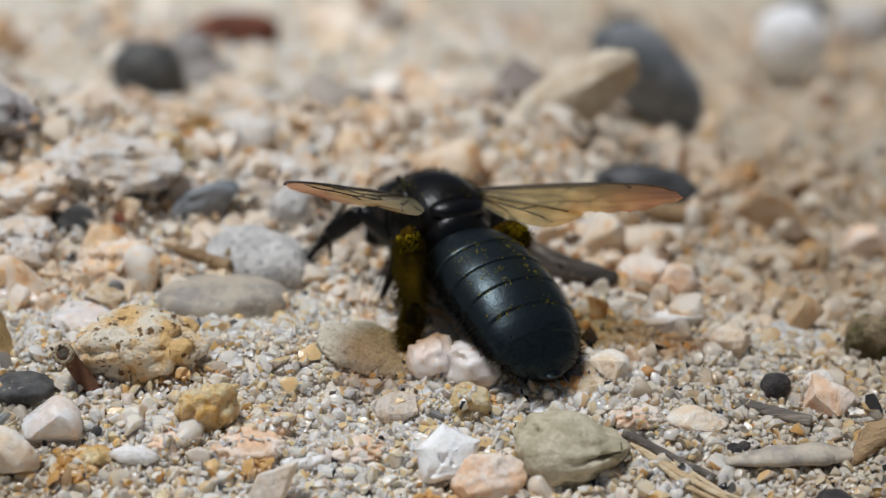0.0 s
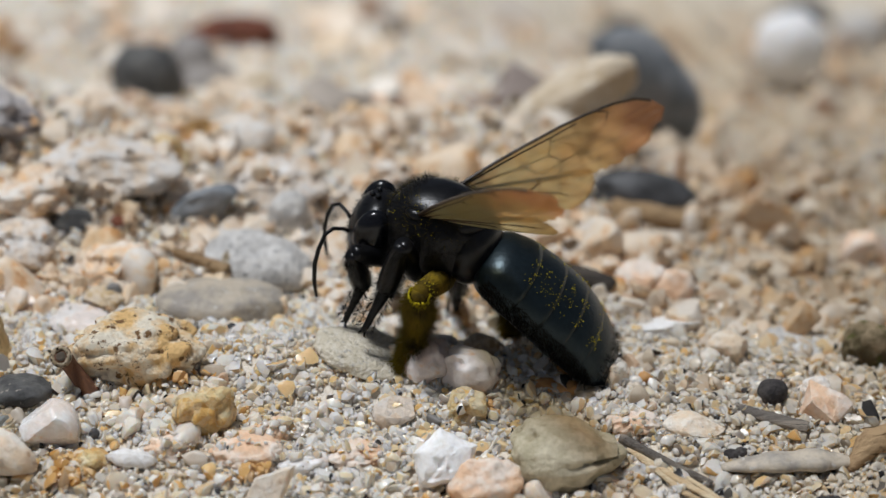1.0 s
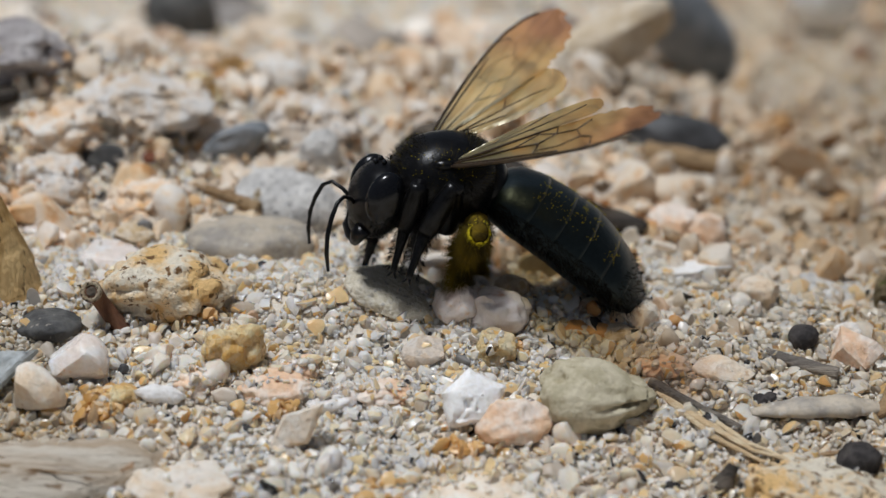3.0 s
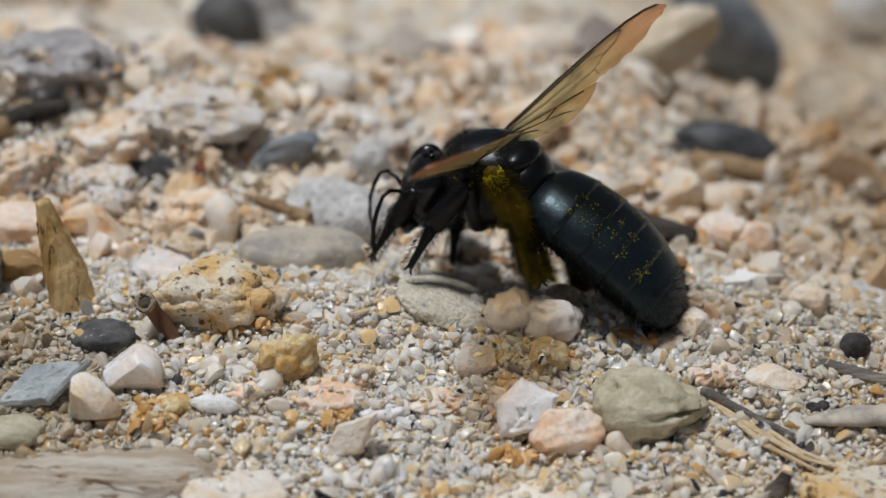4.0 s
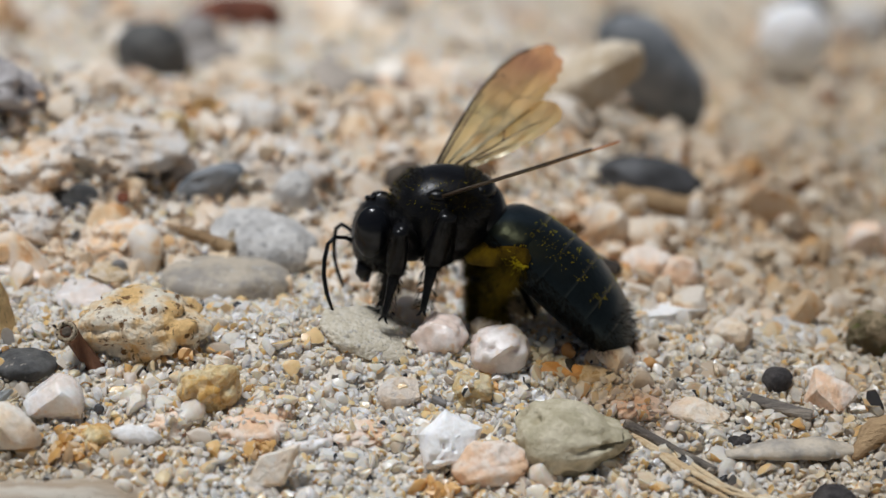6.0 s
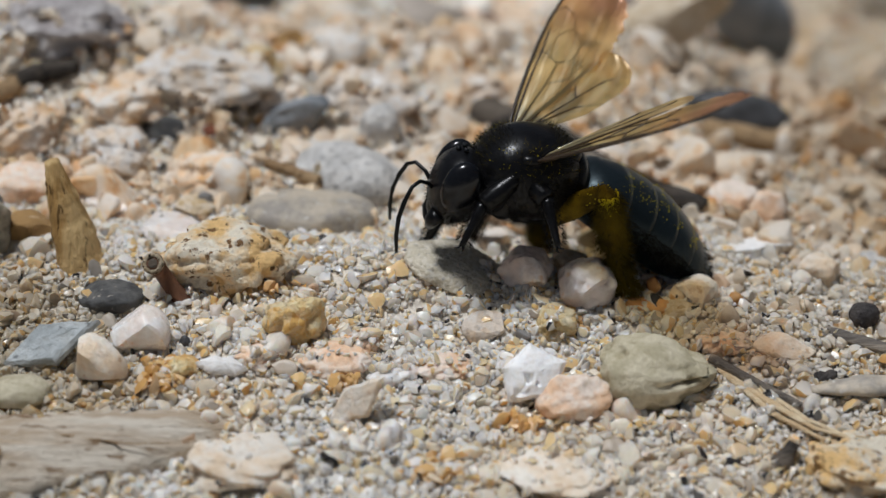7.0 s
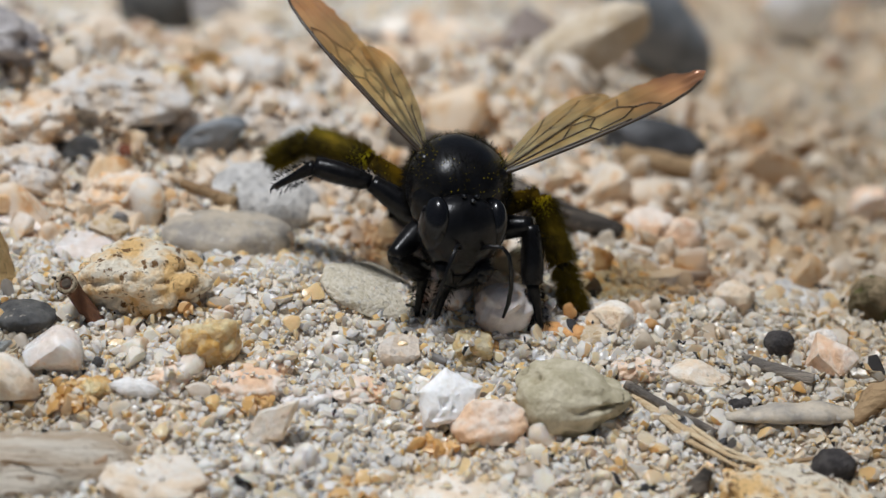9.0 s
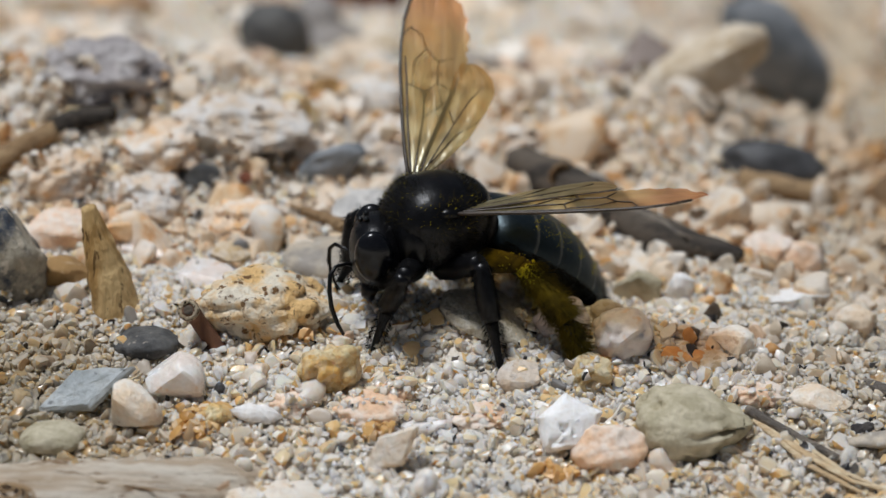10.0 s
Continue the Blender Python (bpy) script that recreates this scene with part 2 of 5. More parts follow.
    bp = nt.nodes.new("ShaderNodeBump")
    bp.inputs["Strength"].default_value = 0.6
    bp.inputs["Distance"].default_value = 0.0003
    nt.links.new(wrinkle.outputs["Fac"], bp.inputs["Height"])
    nt.links.new(bp.outputs["Normal"], gl.inputs["Normal"])
    lw = nt.nodes.new("ShaderNodeLayerWeight")
    lw.inputs["Blend"].default_value = 0.5
    steep = nt.nodes.new("ShaderNodeMath")
    steep.operation = "POWER"
    steep.inputs[1].default_value = 2.2
    nt.links.new(lw.outputs["Facing"], steep.inputs[0])
    weak = nt.nodes.new("ShaderNodeMath")
    weak.operation = "MULTIPLY_ADD"
    weak.inputs[1].default_value = 0.45
    weak.inputs[2].default_value = 0.17
    nt.links.new(steep.outputs[0], weak.inputs[0])
    mixb = nt.nodes.new("ShaderNodeMixShader")
    nt.links.new(weak.outputs[0], mixb.inputs[0])
    nt.links.new(mixa.outputs[0], mixb.inputs[1])
    nt.links.new(gl.outputs[0], mixb.inputs[2])
    nt.links.new(mixb.outputs[0], out.inputs["Surface"])
    return m


CRUST = grain_material("crusted_gravel", [(0.0, (0.92, 0.84, 0.70)), (0.2, (0.95, 0.92, 0.87)), (0.45, (0.94, 0.90, 0.83)), (0.56, (0.93, 0.80, 0.62)), (0.64, (0.86, 0.58, 0.28)), (0.68, (0.62, 0.34, 0.12)), (0.73, (0.92, 0.80, 0.64)), (0.88, (0.92, 0.88, 0.82)), (0.94, (0.66, 0.56, 0.44)), (0.97, (0.3, 0.25, 0.2)), (1.0, (0.1, 0.09, 0.08))], 0.6, 0.3, 0.0, 0.42)
CLOD = rock_material("cemented_clods", (0.84, 0.58, 0.31), (0.92, 0.86, 0.78), (0.44, 0.25, 0.10), 0.34, 150, 0.8, 0.3, 0.9, vary=0.0, cells=1500)
SAND = grain_material("sand_grains", [(0.0, (0.95, 0.88, 0.77)), (0.10, (0.96, 0.94, 0.91)), (0.30, (0.94, 0.91, 0.87)), (0.44, (0.97, 0.92, 0.85)), (0.55, (0.93, 0.78, 0.54)), (0.62, (0.86, 0.56, 0.24)), (0.69, (0.93, 0.76, 0.52)), (0.75, (0.97, 0.94, 0.91)), (0.88, (0.92, 0.87, 0.80)), (0.93, (0.80, 0.60, 0.36)), (0.955, (0.62, 0.56, 0.49)), (0.975, (0.32, 0.30, 0.28)), (0.983, (0.07, 0.07, 0.075)), (1.0, (0.05, 0.05, 0.055))], 0.2, 0.2, 0.1)
GRAVEL = grain_material("gravel", [(0.0, (0.74, 0.65, 0.52)), (0.2, (0.83, 0.77, 0.68)), (0.45, (0.88, 0.84, 0.80)), (0.58, (0.74, 0.55, 0.38)), (0.66, (0.70, 0.46, 0.24)), (0.76, (0.84, 0.72, 0.62)), (0.92, (0.74, 0.67, 0.58)), (0.97, (0.34, 0.33, 0.32)), (1.0, (0.09, 0.09, 0.1))], 0.45, 0.3)
GROUND = rock_material("sand_bed", (0.84, 0.76, 0.63), (0.90, 0.84, 0.74), (0.70, 0.58, 0.42), 0.36, 900.0, 0.9, 0.1, 0.6, vary=0.0, damp_shade=True)
HONEY = grain_material("honey_grains", [(0.0, (0.80, 0.50, 0.18)), (0.35, (0.88, 0.64, 0.32)), (0.6, (0.66, 0.36, 0.10)), (0.8, (0.92, 0.82, 0.64)), (1.0, (0.84, 0.52, 0.20))], 0.3, 0.25)
FAR = grain_material("weathered_beach_pebbles", [(0.0, (0.82, 0.66, 0.47)), (0.22, (0.92, 0.88, 0.82)), (0.42, (0.90, 0.78, 0.64)), (0.56, (0.80, 0.54, 0.32)), (0.66, (0.92, 0.89, 0.85)), (0.76, (0.46, 0.40, 0.34)), (0.84, (0.26, 0.25, 0.25)), (0.90, (0.34, 0.17, 0.08)), (1.0, (0.86, 0.74, 0.60))], 0.65, 0.0)
PALE = grain_material("stained_quartz_pebbles", [(0.0, (0.97, 0.95, 0.93)), (0.3, (0.96, 0.91, 0.87)), (0.5, (0.97, 0.95, 0.92)), (0.7, (0.96, 0.89, 0.78)), (0.85, (0.96, 0.88, 0.83)), (1.0, (0.97, 0.96, 0.95))], 0.34, 0.25, 0.06, 0.42)
RUSTY = grain_material("rust_stained_pebbles", [(0.0, (0.96, 0.94, 0.91)), (0.35, (0.95, 0.87, 0.76)), (0.55, (0.96, 0.94, 0.92)), (0.75, (0.94, 0.76, 0.52)), (1.0, (0.95, 0.90, 0.85))], 0.5, 0.25, 0.0, 0.8)
M = {
    "grey_pebble": rock_material("grey_brown_pebble", (0.33, 0.30, 0.26), (0.53, 0.46, 0.36), (0.55, 0.52, 0.47), 0.35, 300, 0.6, 0.35, 0.2),
    "granite": rock_material("pale_granite", (0.46, 0.44, 0.41), (0.80, 0.77, 0.72), (0.22, 0.21, 0.2), 0.42, 420, 0.7, 0.3, 0.5, cells=2600),
    "pitted": rock_material("pitted_cream_stone", (0.93, 0.62, 0.27), (0.96, 0.87, 0.70), (0.22, 0.12, 0.05), 0.40, 330, 0.8, 0.25, 0.9, speck_scale=2.6),
    "dark": rock_material("dark_slate_pebble", (0.042, 0.042, 0.043), (0.08, 0.08, 0.083), None, 0, 420, 0.5, 0.4, 0.15),
    "darkgrey": rock_material("dark_grey_pebble", (0.06, 0.06, 0.06), (0.12, 0.118, 0.112), (0.3, 0.27, 0.23), 0.34, 420, 0.65, 0.3, 0.3),
    "blue": rock_material("blue_grey_pebble", (0.17, 0.185, 0.20), (0.27, 0.285, 0.30), (0.38, 0.38, 0.38), 0.3, 300, 0.65, 0.35, 0.25),
    "quartz": rock_material("milky_quartz", (0.93, 0.82, 0.74), (0.97, 0.94, 0.91), (0.90, 0.68, 0.50), 0.35, 220, 0.22, 0.5, 0.3, glow_through=0.4, clear=0.06),
    "rose": rock_material("rose_quartz", (0.90, 0.73, 0.63), (0.95, 0.87, 0.82), (0.90, 0.66, 0.46), 0.35, 160, 0.2, 0.5, 0.3, glow_through=0.3, clear=0.12),
    "cream": rock_material("cream_stone", (0.82, 0.66, 0.48), (0.88, 0.81, 0.71), (0.60, 0.42, 0.26), 0.34, 300, 0.65, 0.3, 0.6, glow_through=0.3),
    "pink": rock_material("pinkish_stone", (0.84, 0.57, 0.37), (0.89, 0.77, 0.66), (0.55, 0.36, 0.26), 0.3, 330, 0.55, 0.35, 0.5, glow_through=0.3),
    "white": rock_material("white_shell", (0.86, 0.83, 0.79), (0.91, 0.89, 0.86), (0.66, 0.6, 0.54), 0.2, 420, 0.55, 0.4, 0.4, glow_through=0.2),
    "shell": rock_material("bleached_shell", (0.93, 0.92, 0.90), (0.96, 0.95, 0.94), (0.80, 0.74, 0.68), 0.24, 420, 0.5, 0.4, 0.3, glow_through=0.2),
    "ochre": rock_material("ochre_stone", (0.84, 0.49, 0.13), (0.92, 0.74, 0.41), (0.5, 0.27, 0.08), 0.33, 380, 0.6, 0.35, 0.9, cells=1500, glow_through=0.2),
    "crest": rock_material("sandy_olive_stone", (0.46, 0.41, 0.30), (0.60, 0.54, 0.42), (0.22, 0.2, 0.17), 0.38, 420, 0.8, 0.25, 0.5, cells=3200),
    "orange": rock_material("orange_chip", (0.62, 0.29, 0.09), (0.7, 0.4, 0.16), None, 0, 300, 0.5, 0.4, 0.4, glow_through=0.2),
    "olive": rock_material("olive_sandstone", (0.42, 0.375, 0.255), (0.58, 0.525, 0.385), (0.26, 0.22, 0.14), 0.3, 330, 0.85, 0.2, 0.5, speck_scale=1.8),
    "slate": rock_material("grey_green_slate", (0.38, 0.41, 0.415), (0.52, 0.55, 0.55), (0.22, 0.23, 0.23), 0.34, 300, 0.7, 0.3, 0.6, stretch=(1, 1, 4)),
    "orange_white": rock_material("white_stone_with_orange_stain", (0.86, 0.53, 0.24), (0.92, 0.84, 0.74), (0.50, 0.28, 0.12), 0.3, 260, 0.7, 0.3, 0.6, cells=1500),
    "speckled": rock_material("speckled_white_stone", (0.84, 0.66, 0.47), (0.92, 0.87, 0.81), (0.42, 0.32, 0.24), 0.34, 320, 0.75, 0.3, 0.8, cells=1500),
    "purple": rock_material("purple_grey_stone", (0.30, 0.26, 0.26), (0.60, 0.56, 0.54), (0.10, 0.085, 0.085), 0.38, 260, 0.8, 0.25, 0.9, cells=1300),
    "amber": rock_material("brown_amber_stone", (0.26, 0.14, 0.04), (0.4, 0.24, 0.09), (0.6, 0.45, 0.28), 0.34, 280, 0.6, 0.35, 0.6),
    "mottled": rock_material("mottled_blue_black_stone", (0.05, 0.06, 0.08), (0.40, 0.36, 0.28), (0.5, 0.44, 0.34), 0.4, 260, 0.7, 0.3, 0.7),
    "red": rock_material("rust_red_stone", (0.12, 0.035, 0.018), (0.24, 0.08, 0.04), (0.4, 0.22, 0.14), 0.3, 350, 0.6, 0.35, 0.5),
    "splinter": rock_material("golden_brown_wood", (0.48, 0.29, 0.10), (0.72, 0.51, 0.24), (0.16, 0.09, 0.03), 0.36, 300, 0.75, 0.3, 0.8, stretch=(1.4, 1.4, 0.3)),
    "tan": rock_material("tan_stone", (0.52, 0.38, 0.21), (0.72, 0.62, 0.47), (0.3, 0.18, 0.07), 0.34, 200, 0.75, 0.3, 0.6, cells=1700),
    "driftwood": rock_material("bleached_driftwood", (0.58, 0.46, 0.33), (0.80, 0.72, 0.60), (0.30, 0.20, 0.12), 0.38, 300, 0.85, 0.2, 0.9, stretch=(0.2, 1.5, 1.5)),
    "darkwood": rock_material("dark_wet_wood", (0.05, 0.043, 0.037), (0.14, 0.115, 0.09), (0.25, 0.2, 0.15), 0.33, 300, 0.8, 0.25, 0.8, stretch=(0.2, 1.6, 1.6)),
    "brownwood": rock_material("brown_wood", (0.26, 0.16, 0.08), (0.42, 0.29, 0.16), (0.12, 0.07, 0.03), 0.36, 300, 0.8, 0.25, 0.7, stretch=(0.2, 1.6, 1.6)),
    "twigbark": rock_material("reddish_twig_bark", (0.13, 0.055, 0.028), (0.22, 0.10, 0.05), (0.3, 0.2, 0.12), 0.3, 500, 0.6, 0.4, 0.6, stretch=(1, 1, 0.3)),
    "pith": rock_material("broken_pith", (0.62, 0.48, 0.30), (0.74, 0.62, 0.44), (0.05, 0.035, 0.02), 0.42, 900, 0.8, 0.2, 1.0),
    "straw": rock_material("dry_straw", (0.68, 0.50, 0.29), (0.80, 0.66, 0.44), (0.5, 0.34, 0.18), 0.3, 500, 0.6, 0.35, 0.6, stretch=(0.1, 2, 2)),
    "greystem": rock_material("weathered_grey_stem", (0.17, 0.15, 0.13), (0.36, 0.31, 0.25), (0.07, 0.06, 0.05), 0.34, 500, 0.8, 0.25, 0.7, stretch=(0.1, 2, 2)),
    "dropping": rock_material("dry_black_pellet", (0.045, 0.04, 0.04), (0.10, 0.09, 0.085), (0.18, 0.16, 0.15), 0.3, 700, 0.75, 0.3, 0.8),
    "moss": rock_material("mossy_stone", (0.12, 0.095, 0.05), (0.34, 0.26, 0.16), (0.10, 0.10, 0.03), 0.38, 300, 0.85, 0.2, 0.8),
}
CHITIN = plain_material("black_chitin", (0.002, 0.002, 0.0024), (0.005, 0.005, 0.006), 1500, 0.3, 0.28, 0.5, 0.00008)
TERGITE = plain_material("blue_black_chitin", (0.003, 0.005, 0.0062), (0.006, 0.0095, 0.012), 2200, 0.36, 0.44, 0.5, 0.00006)
TERGITE.node_tree.nodes["Principled BSDF"].inputs["Specular Tint"].default_value = (0.72, 0.92, 1.0, 1)
EYE = plain_material("dark_eye", (0.003, 0.0035, 0.005), (0.006, 0.0065, 0.008), 3000, 0.2, 0.34, 0.05, 0.00003)
HAIR = plain_material("black_hair", (0.003, 0.003, 0.003), (0.008, 0.007, 0.006), 900, 0.7, 0.15, 0.0)
POLLEN = plain_material("yellow_pollen", (0.40, 0.32, 0.008), (0.60, 0.50, 0.02), 1800, 0.9, 0.1, 0.8, 0.0002)
POLLENCOAT = plain_material("pollen_coated_leg", (0.005, 0.004, 0.003), (0.17, 0.115, 0.006), 520, 0.85, 0.15, 0.8, 0.0003)
POLLENHAIR = plain_material("pollen_dusted_hair", (0.004, 0.0035, 0.002), (0.15, 0.11, 0.006), 420, 0.85, 0.15, 0.4, 0.0001)
WING = wing_material("amber_wing_membrane")
VEIN = plain_material("dark_wing_vein", (0.018, 0.011, 0.006), (0.05, 0.03, 0.014), 1500, 0.4, 0.5, 0.0)


# ---- mesh helpers ----
def part(name, bm, material, parent=None, label="", smooth=True):
    """Links a bmesh as one mesh object under a thing or under a part."""
    me = bpy.data.meshes.new(name)
    bm.to_mesh(me)
    bm.free()
    me.materials.append(material)
    if smooth:
        me.shade_smooth()
    ob = new(name, me)
    ob.parent = parent
    return tagged(ob, label)


def from_arrays(name, verts, tris, material, smooth=False):
    """One object from vertex and triangle arrays (metres)."""
    me = bpy.data.meshes.new(name)
    me.vertices.add(len(verts))
    me.vertices.foreach_set("co", np.asarray(verts, dtype=np.float32).ravel())
    n = len(tris)
    me.loops.add(n * 3)
    me.loops.foreach_set("vertex_index", np.asarray(tris, dtype=np.int32).ravel())
    me.polygons.add(n)
    me.polygons.foreach_set("loop_start", np.arange(0, n * 3, 3, dtype=np.int32))
    me.update(calc_edges=True)
    me.polygons.foreach_set("use_smooth", np.full(n, smooth))
    me.materials.append(material)
    return new(name, me)


def ball(detail):
    bm = bmesh.new()
    bmesh.ops.create_icosphere(bm, subdivisions=detail, radius=1.0)
    v = np.array([x.co[:] for x in bm.verts])
    f = np.array([[q.index for q in x.verts] for x in bm.faces])
    bm.free()
    return v, f


BALLS = {d: ball(d) for d in (1, 2, 3, 4, 5)}


def d_mean(count):
    """Usual distance to the nearest of count points on a unit ball."""
    return 1.8 / count ** 0.5


def grainy(v, rng, count):
    """Relief of cemented grains over a unit ball: 0 in the joints, about 1 on each grain."""
    c = rng.normal(size=(count, 3))
    c /= np.linalg.norm(c, axis=1)[:, None]
    d = np.sqrt(np.maximum(0.0, 2 - 2 * (v @ c.T))).min(1) / (1.5 * d_mean(count))
    return 1 - np.minimum(1.0, d * d)


def bumps(v, rng, waves, low, high):
    """Smooth random relief over points, about -1 to 1."""
    out = np.zeros(len(v))
    for _ in range(waves):
        k = rng.normal(size=3)
        k *= rng.uniform(low, high) / np.linalg.norm(k)
        out += np.sin(v @ k + rng.uniform(0, 6.28)) / waves ** 0.5
    return out


def tube(bm, points, radii, sides=8, cap=True):
    """Round bar through points (metres) with a radius at each."""
    rings = []
    up = Vector((0.13, 0.21, 0.97)).normalized()
    for i, p in enumerate(points):
        a = Vector(points[max(0, i - 1)])
        b = Vector(points[min(len(points) - 1, i + 1)])
        d = (b - a).normalized()
        s = d.cross(up).normalized()
        u = s.cross(d)
        rings.append([bm.verts.new(Vector(p) + radii[i] * (math.cos(6.2832 * k / sides) * s + math.sin(6.2832 * k / sides) * u)) for k in range(sides)])
    for r0, r1 in zip(rings, rings[1:]):
        for k in range(sides):
            bm.faces.new((r0[k], r0[(k + 1) % sides], r1[(k + 1) % sides], r1[k]))
    if cap:
        bm.faces.new(rings[0][::-1])
        bm.faces.new(rings[-1])
    return rings


# ---- ground: one sheet of sand that reaches the horizon ----
def ground_z(x, y):
    """Height of the sand in mm at x, y in mm (numbers or arrays)."""
    s = np.clip(1.0 - y, 0.0, 90.0)
    z = -0.34 * s * s / (s + 9.0)                                             # bank that falls towards the viewer
    z = z + 8.5 * np.exp(-((x + 43) / 22) ** 2 - ((y - 33) / 14) ** 2)        # low heap
    z = z + 3.0 * np.exp(-((x - 2) / 26) ** 2 - ((y - 44) / 12) ** 2)
    z = z - 2.2 * np.exp(-((x - 2) / 10) ** 2 - ((y - 8) / 6) ** 2)           # hollow dug by the bee
    z = z + 1.5 * np.exp(-((x + 11) / 12) ** 2 - ((y + 1) / 4.5) ** 2)            # spoil in front of it
    heap = np.exp(-((x + 36) / 34) ** 2 - ((y - 36) / 20) ** 2) + 0.55 * np.exp(-((x - 14) / 30) ** 2 - ((y - 46) / 18) ** 2)
    lump = np.sin(x * 0.93 + 1.7 * np.sin(y * 0.51)) * np.sin(y * 1.07 + 1.2 * np.sin(x * 0.44 + 2.0)) + 0.6 * np.sin(x * 1.9 + y * 1.3 + 0.4) * np.sin(y * 2.1 - x * 0.8)
    z = z + 0.95 * heap * lump                                                # crusted clods
    b = np.clip(y - 46.0, 0.0, 110.0)
    z = z - 0.21 * b * b / (b + 18.0)                                         # falls away behind
    e = np.clip((x - 9.0) / 24.0, 0.0, 1.0)
    r = np.clip(y + 16.0, 0.0, 60.0)
    z = z - 0.15 * e * e * (3 - 2 * e) * r * r / (r + 8.0) * (1 - r / 150.0)    # open side falls off to the right
    z = z + 0.35 * np.sin(x * 0.31 + 0.7 * np.sin(y * 0.23)) * np.sin(y * 0.27 + 1.3) + 0.22 * np.sin(x * 0.71 + y * 0.43) * np.sin(y * 0.66 - x * 0.21)
    return z


def make_ground():
    near = list(np.arange(-90, 165, 0.75))
    far = [220, 320, 600, 1200, 3000, 10000, 60000, 400000]
    xs = [-v for v in reversed(far)] + near + [v for v in far]
    ys = xs
    gx, gy = np.meshgrid(np.array(xs, float), np.array(ys, float))
    gz = ground_z(gx, np.clip(gy, -160, 260)) - 0.15
    n, m = gx.shape
    v = np.stack([gx, gy, gz], -1).reshape(-1, 3) * MM
    i = np.arange(n * m).reshape(n, m)
    a, b, c, d = i[:-1, :-1].ravel(), i[:-1, 1:].ravel(), i[1:, 1:].ravel(), i[1:, :-1].ravel()
    t = np.concatenate([np.stack([a, b, c], -1), np.stack([a, c, d], -1)])
    tagged(from_arrays("ground", v, t, GROUND, True), "pale coarse beach sand sheet under loose grains", "ground", kind="structure")


make_ground()


def scatter(name, count, size, spread, area, detail, material, label, category, seed, far_grow=0.0, lift=0.25, squash=(0.55, 0.95), angular=3, knobs=0.10, around=None, smooth=True, grains=0, cover=0.88):
    """Loose grains strewn over the sand: one object. size: mean diameter in mm; area: x0, x1, y0, y1 in mm."""
    rng = np.random.default_rng(seed)
    bv, bf = BALLS[detail]
    shapes = []
    for _ in range(60):
        s = bv * (1 + (rng.uniform(-0.2, 0.2, (len(bv), 1)) if detail == 1 else 0)) * np.array([1.0, rng.uniform(0.65, 1.0), rng.uniform(*squash)])
        for _ in range(angular):
            n = rng.normal(size=3)
            n /= np.linalg.norm(n)
            over = np.maximum(0, s @ n - rng.uniform(0.2, 0.62))
            s = s - 0.92 * over[:, None] * n
        s = s * (1 + knobs * bumps(bv, rng, 5, 1.8, 5.0))[:, None] * rng.uniform(0.82, 1.22, 3)
        if grains:
            s = s * (0.92 + 0.14 * grainy(bv, rng, grains))[:, None]
        shapes.append(s)
    shapes = np.array(shapes)
    x = rng.uniform(area[0], area[1], count)
    y = area[2] + (area[3] - area[2]) * rng.uniform(0, 1, count) ** 1.35
    rise = np.zeros(count)
    if around:
        pick = np.repeat(np.array(around), count // len(around), axis=0)
        u = rng.uniform(0, 6.2832, count)
        w = rng.uniform(cover, 1.22, count)
        x, y = pick[:, 0] + pick[:, 2] * w * np.cos(u), pick[:, 1] + pick[:, 3] * w * np.sin(u)
        rise = pick[:, 5] - ground_z(x, y) + pick[:, 4] * np.sqrt(np.maximum(0, 1 - (w / 1.06) ** 2)) if cover < 0.8 else np.clip(1.25 - w, 0, 1) * pick[:, 4] * 0.9
    keep = np.abs(x + 4) < 52 + 0.28 * (y + 30)
    x, y, rise = x[keep], y[keep], rise[keep]
    count = len(x)
    r = 0.5 * size * np.minimum(np.exp(rng.normal(0, spread, count)), 1.3 if detail == 1 else 3.0) * (1 + far_grow * np.clip((y + 30) / 120, 0, 1))
    z = ground_z(x, y) + rise + r * rng.uniform(-0.35, 0.5, count) * lift * 2
    q = rng.normal(size=(count, 4))
    q[:, 1:3] *= 0.6
    q /= np.linalg.norm(q, axis=1)[:, None]
    w, i, j, k = q.T
    rot = np.stack([1 - 2 * (j * j + k * k), 2 * (i * j - k * w), 2 * (i * k + j * w),
                    2 * (i * j + k * w), 1 - 2 * (i * i + k * k), 2 * (j * k - i * w),
                    2 * (i * k - j * w), 2 * (j * k + i * w), 1 - 2 * (i * i + j * j)], -1).reshape(-1, 3, 3)
    v = np.einsum("nij,nvj->nvi", rot, shapes[rng.integers(0, len(shapes), count)]) * r[:, None, None]
    v += np.stack([x, y, z], -1)[:, None, :]
    f = bf[None] + (np.arange(count) * len(bv))[:, None, None]
    ob = from_arrays(name, v.reshape(-1, 3) * MM, f.reshape(-1, 3), material, smooth)
    if angular > 3 and detail > 1:
        ob.data.set_sharp_from_angle(angle=radians(40 if detail > 2 else 26))
    return tagged(ob, label, category, kind="stuff")


# ---- stones ----
SKIRTS = []


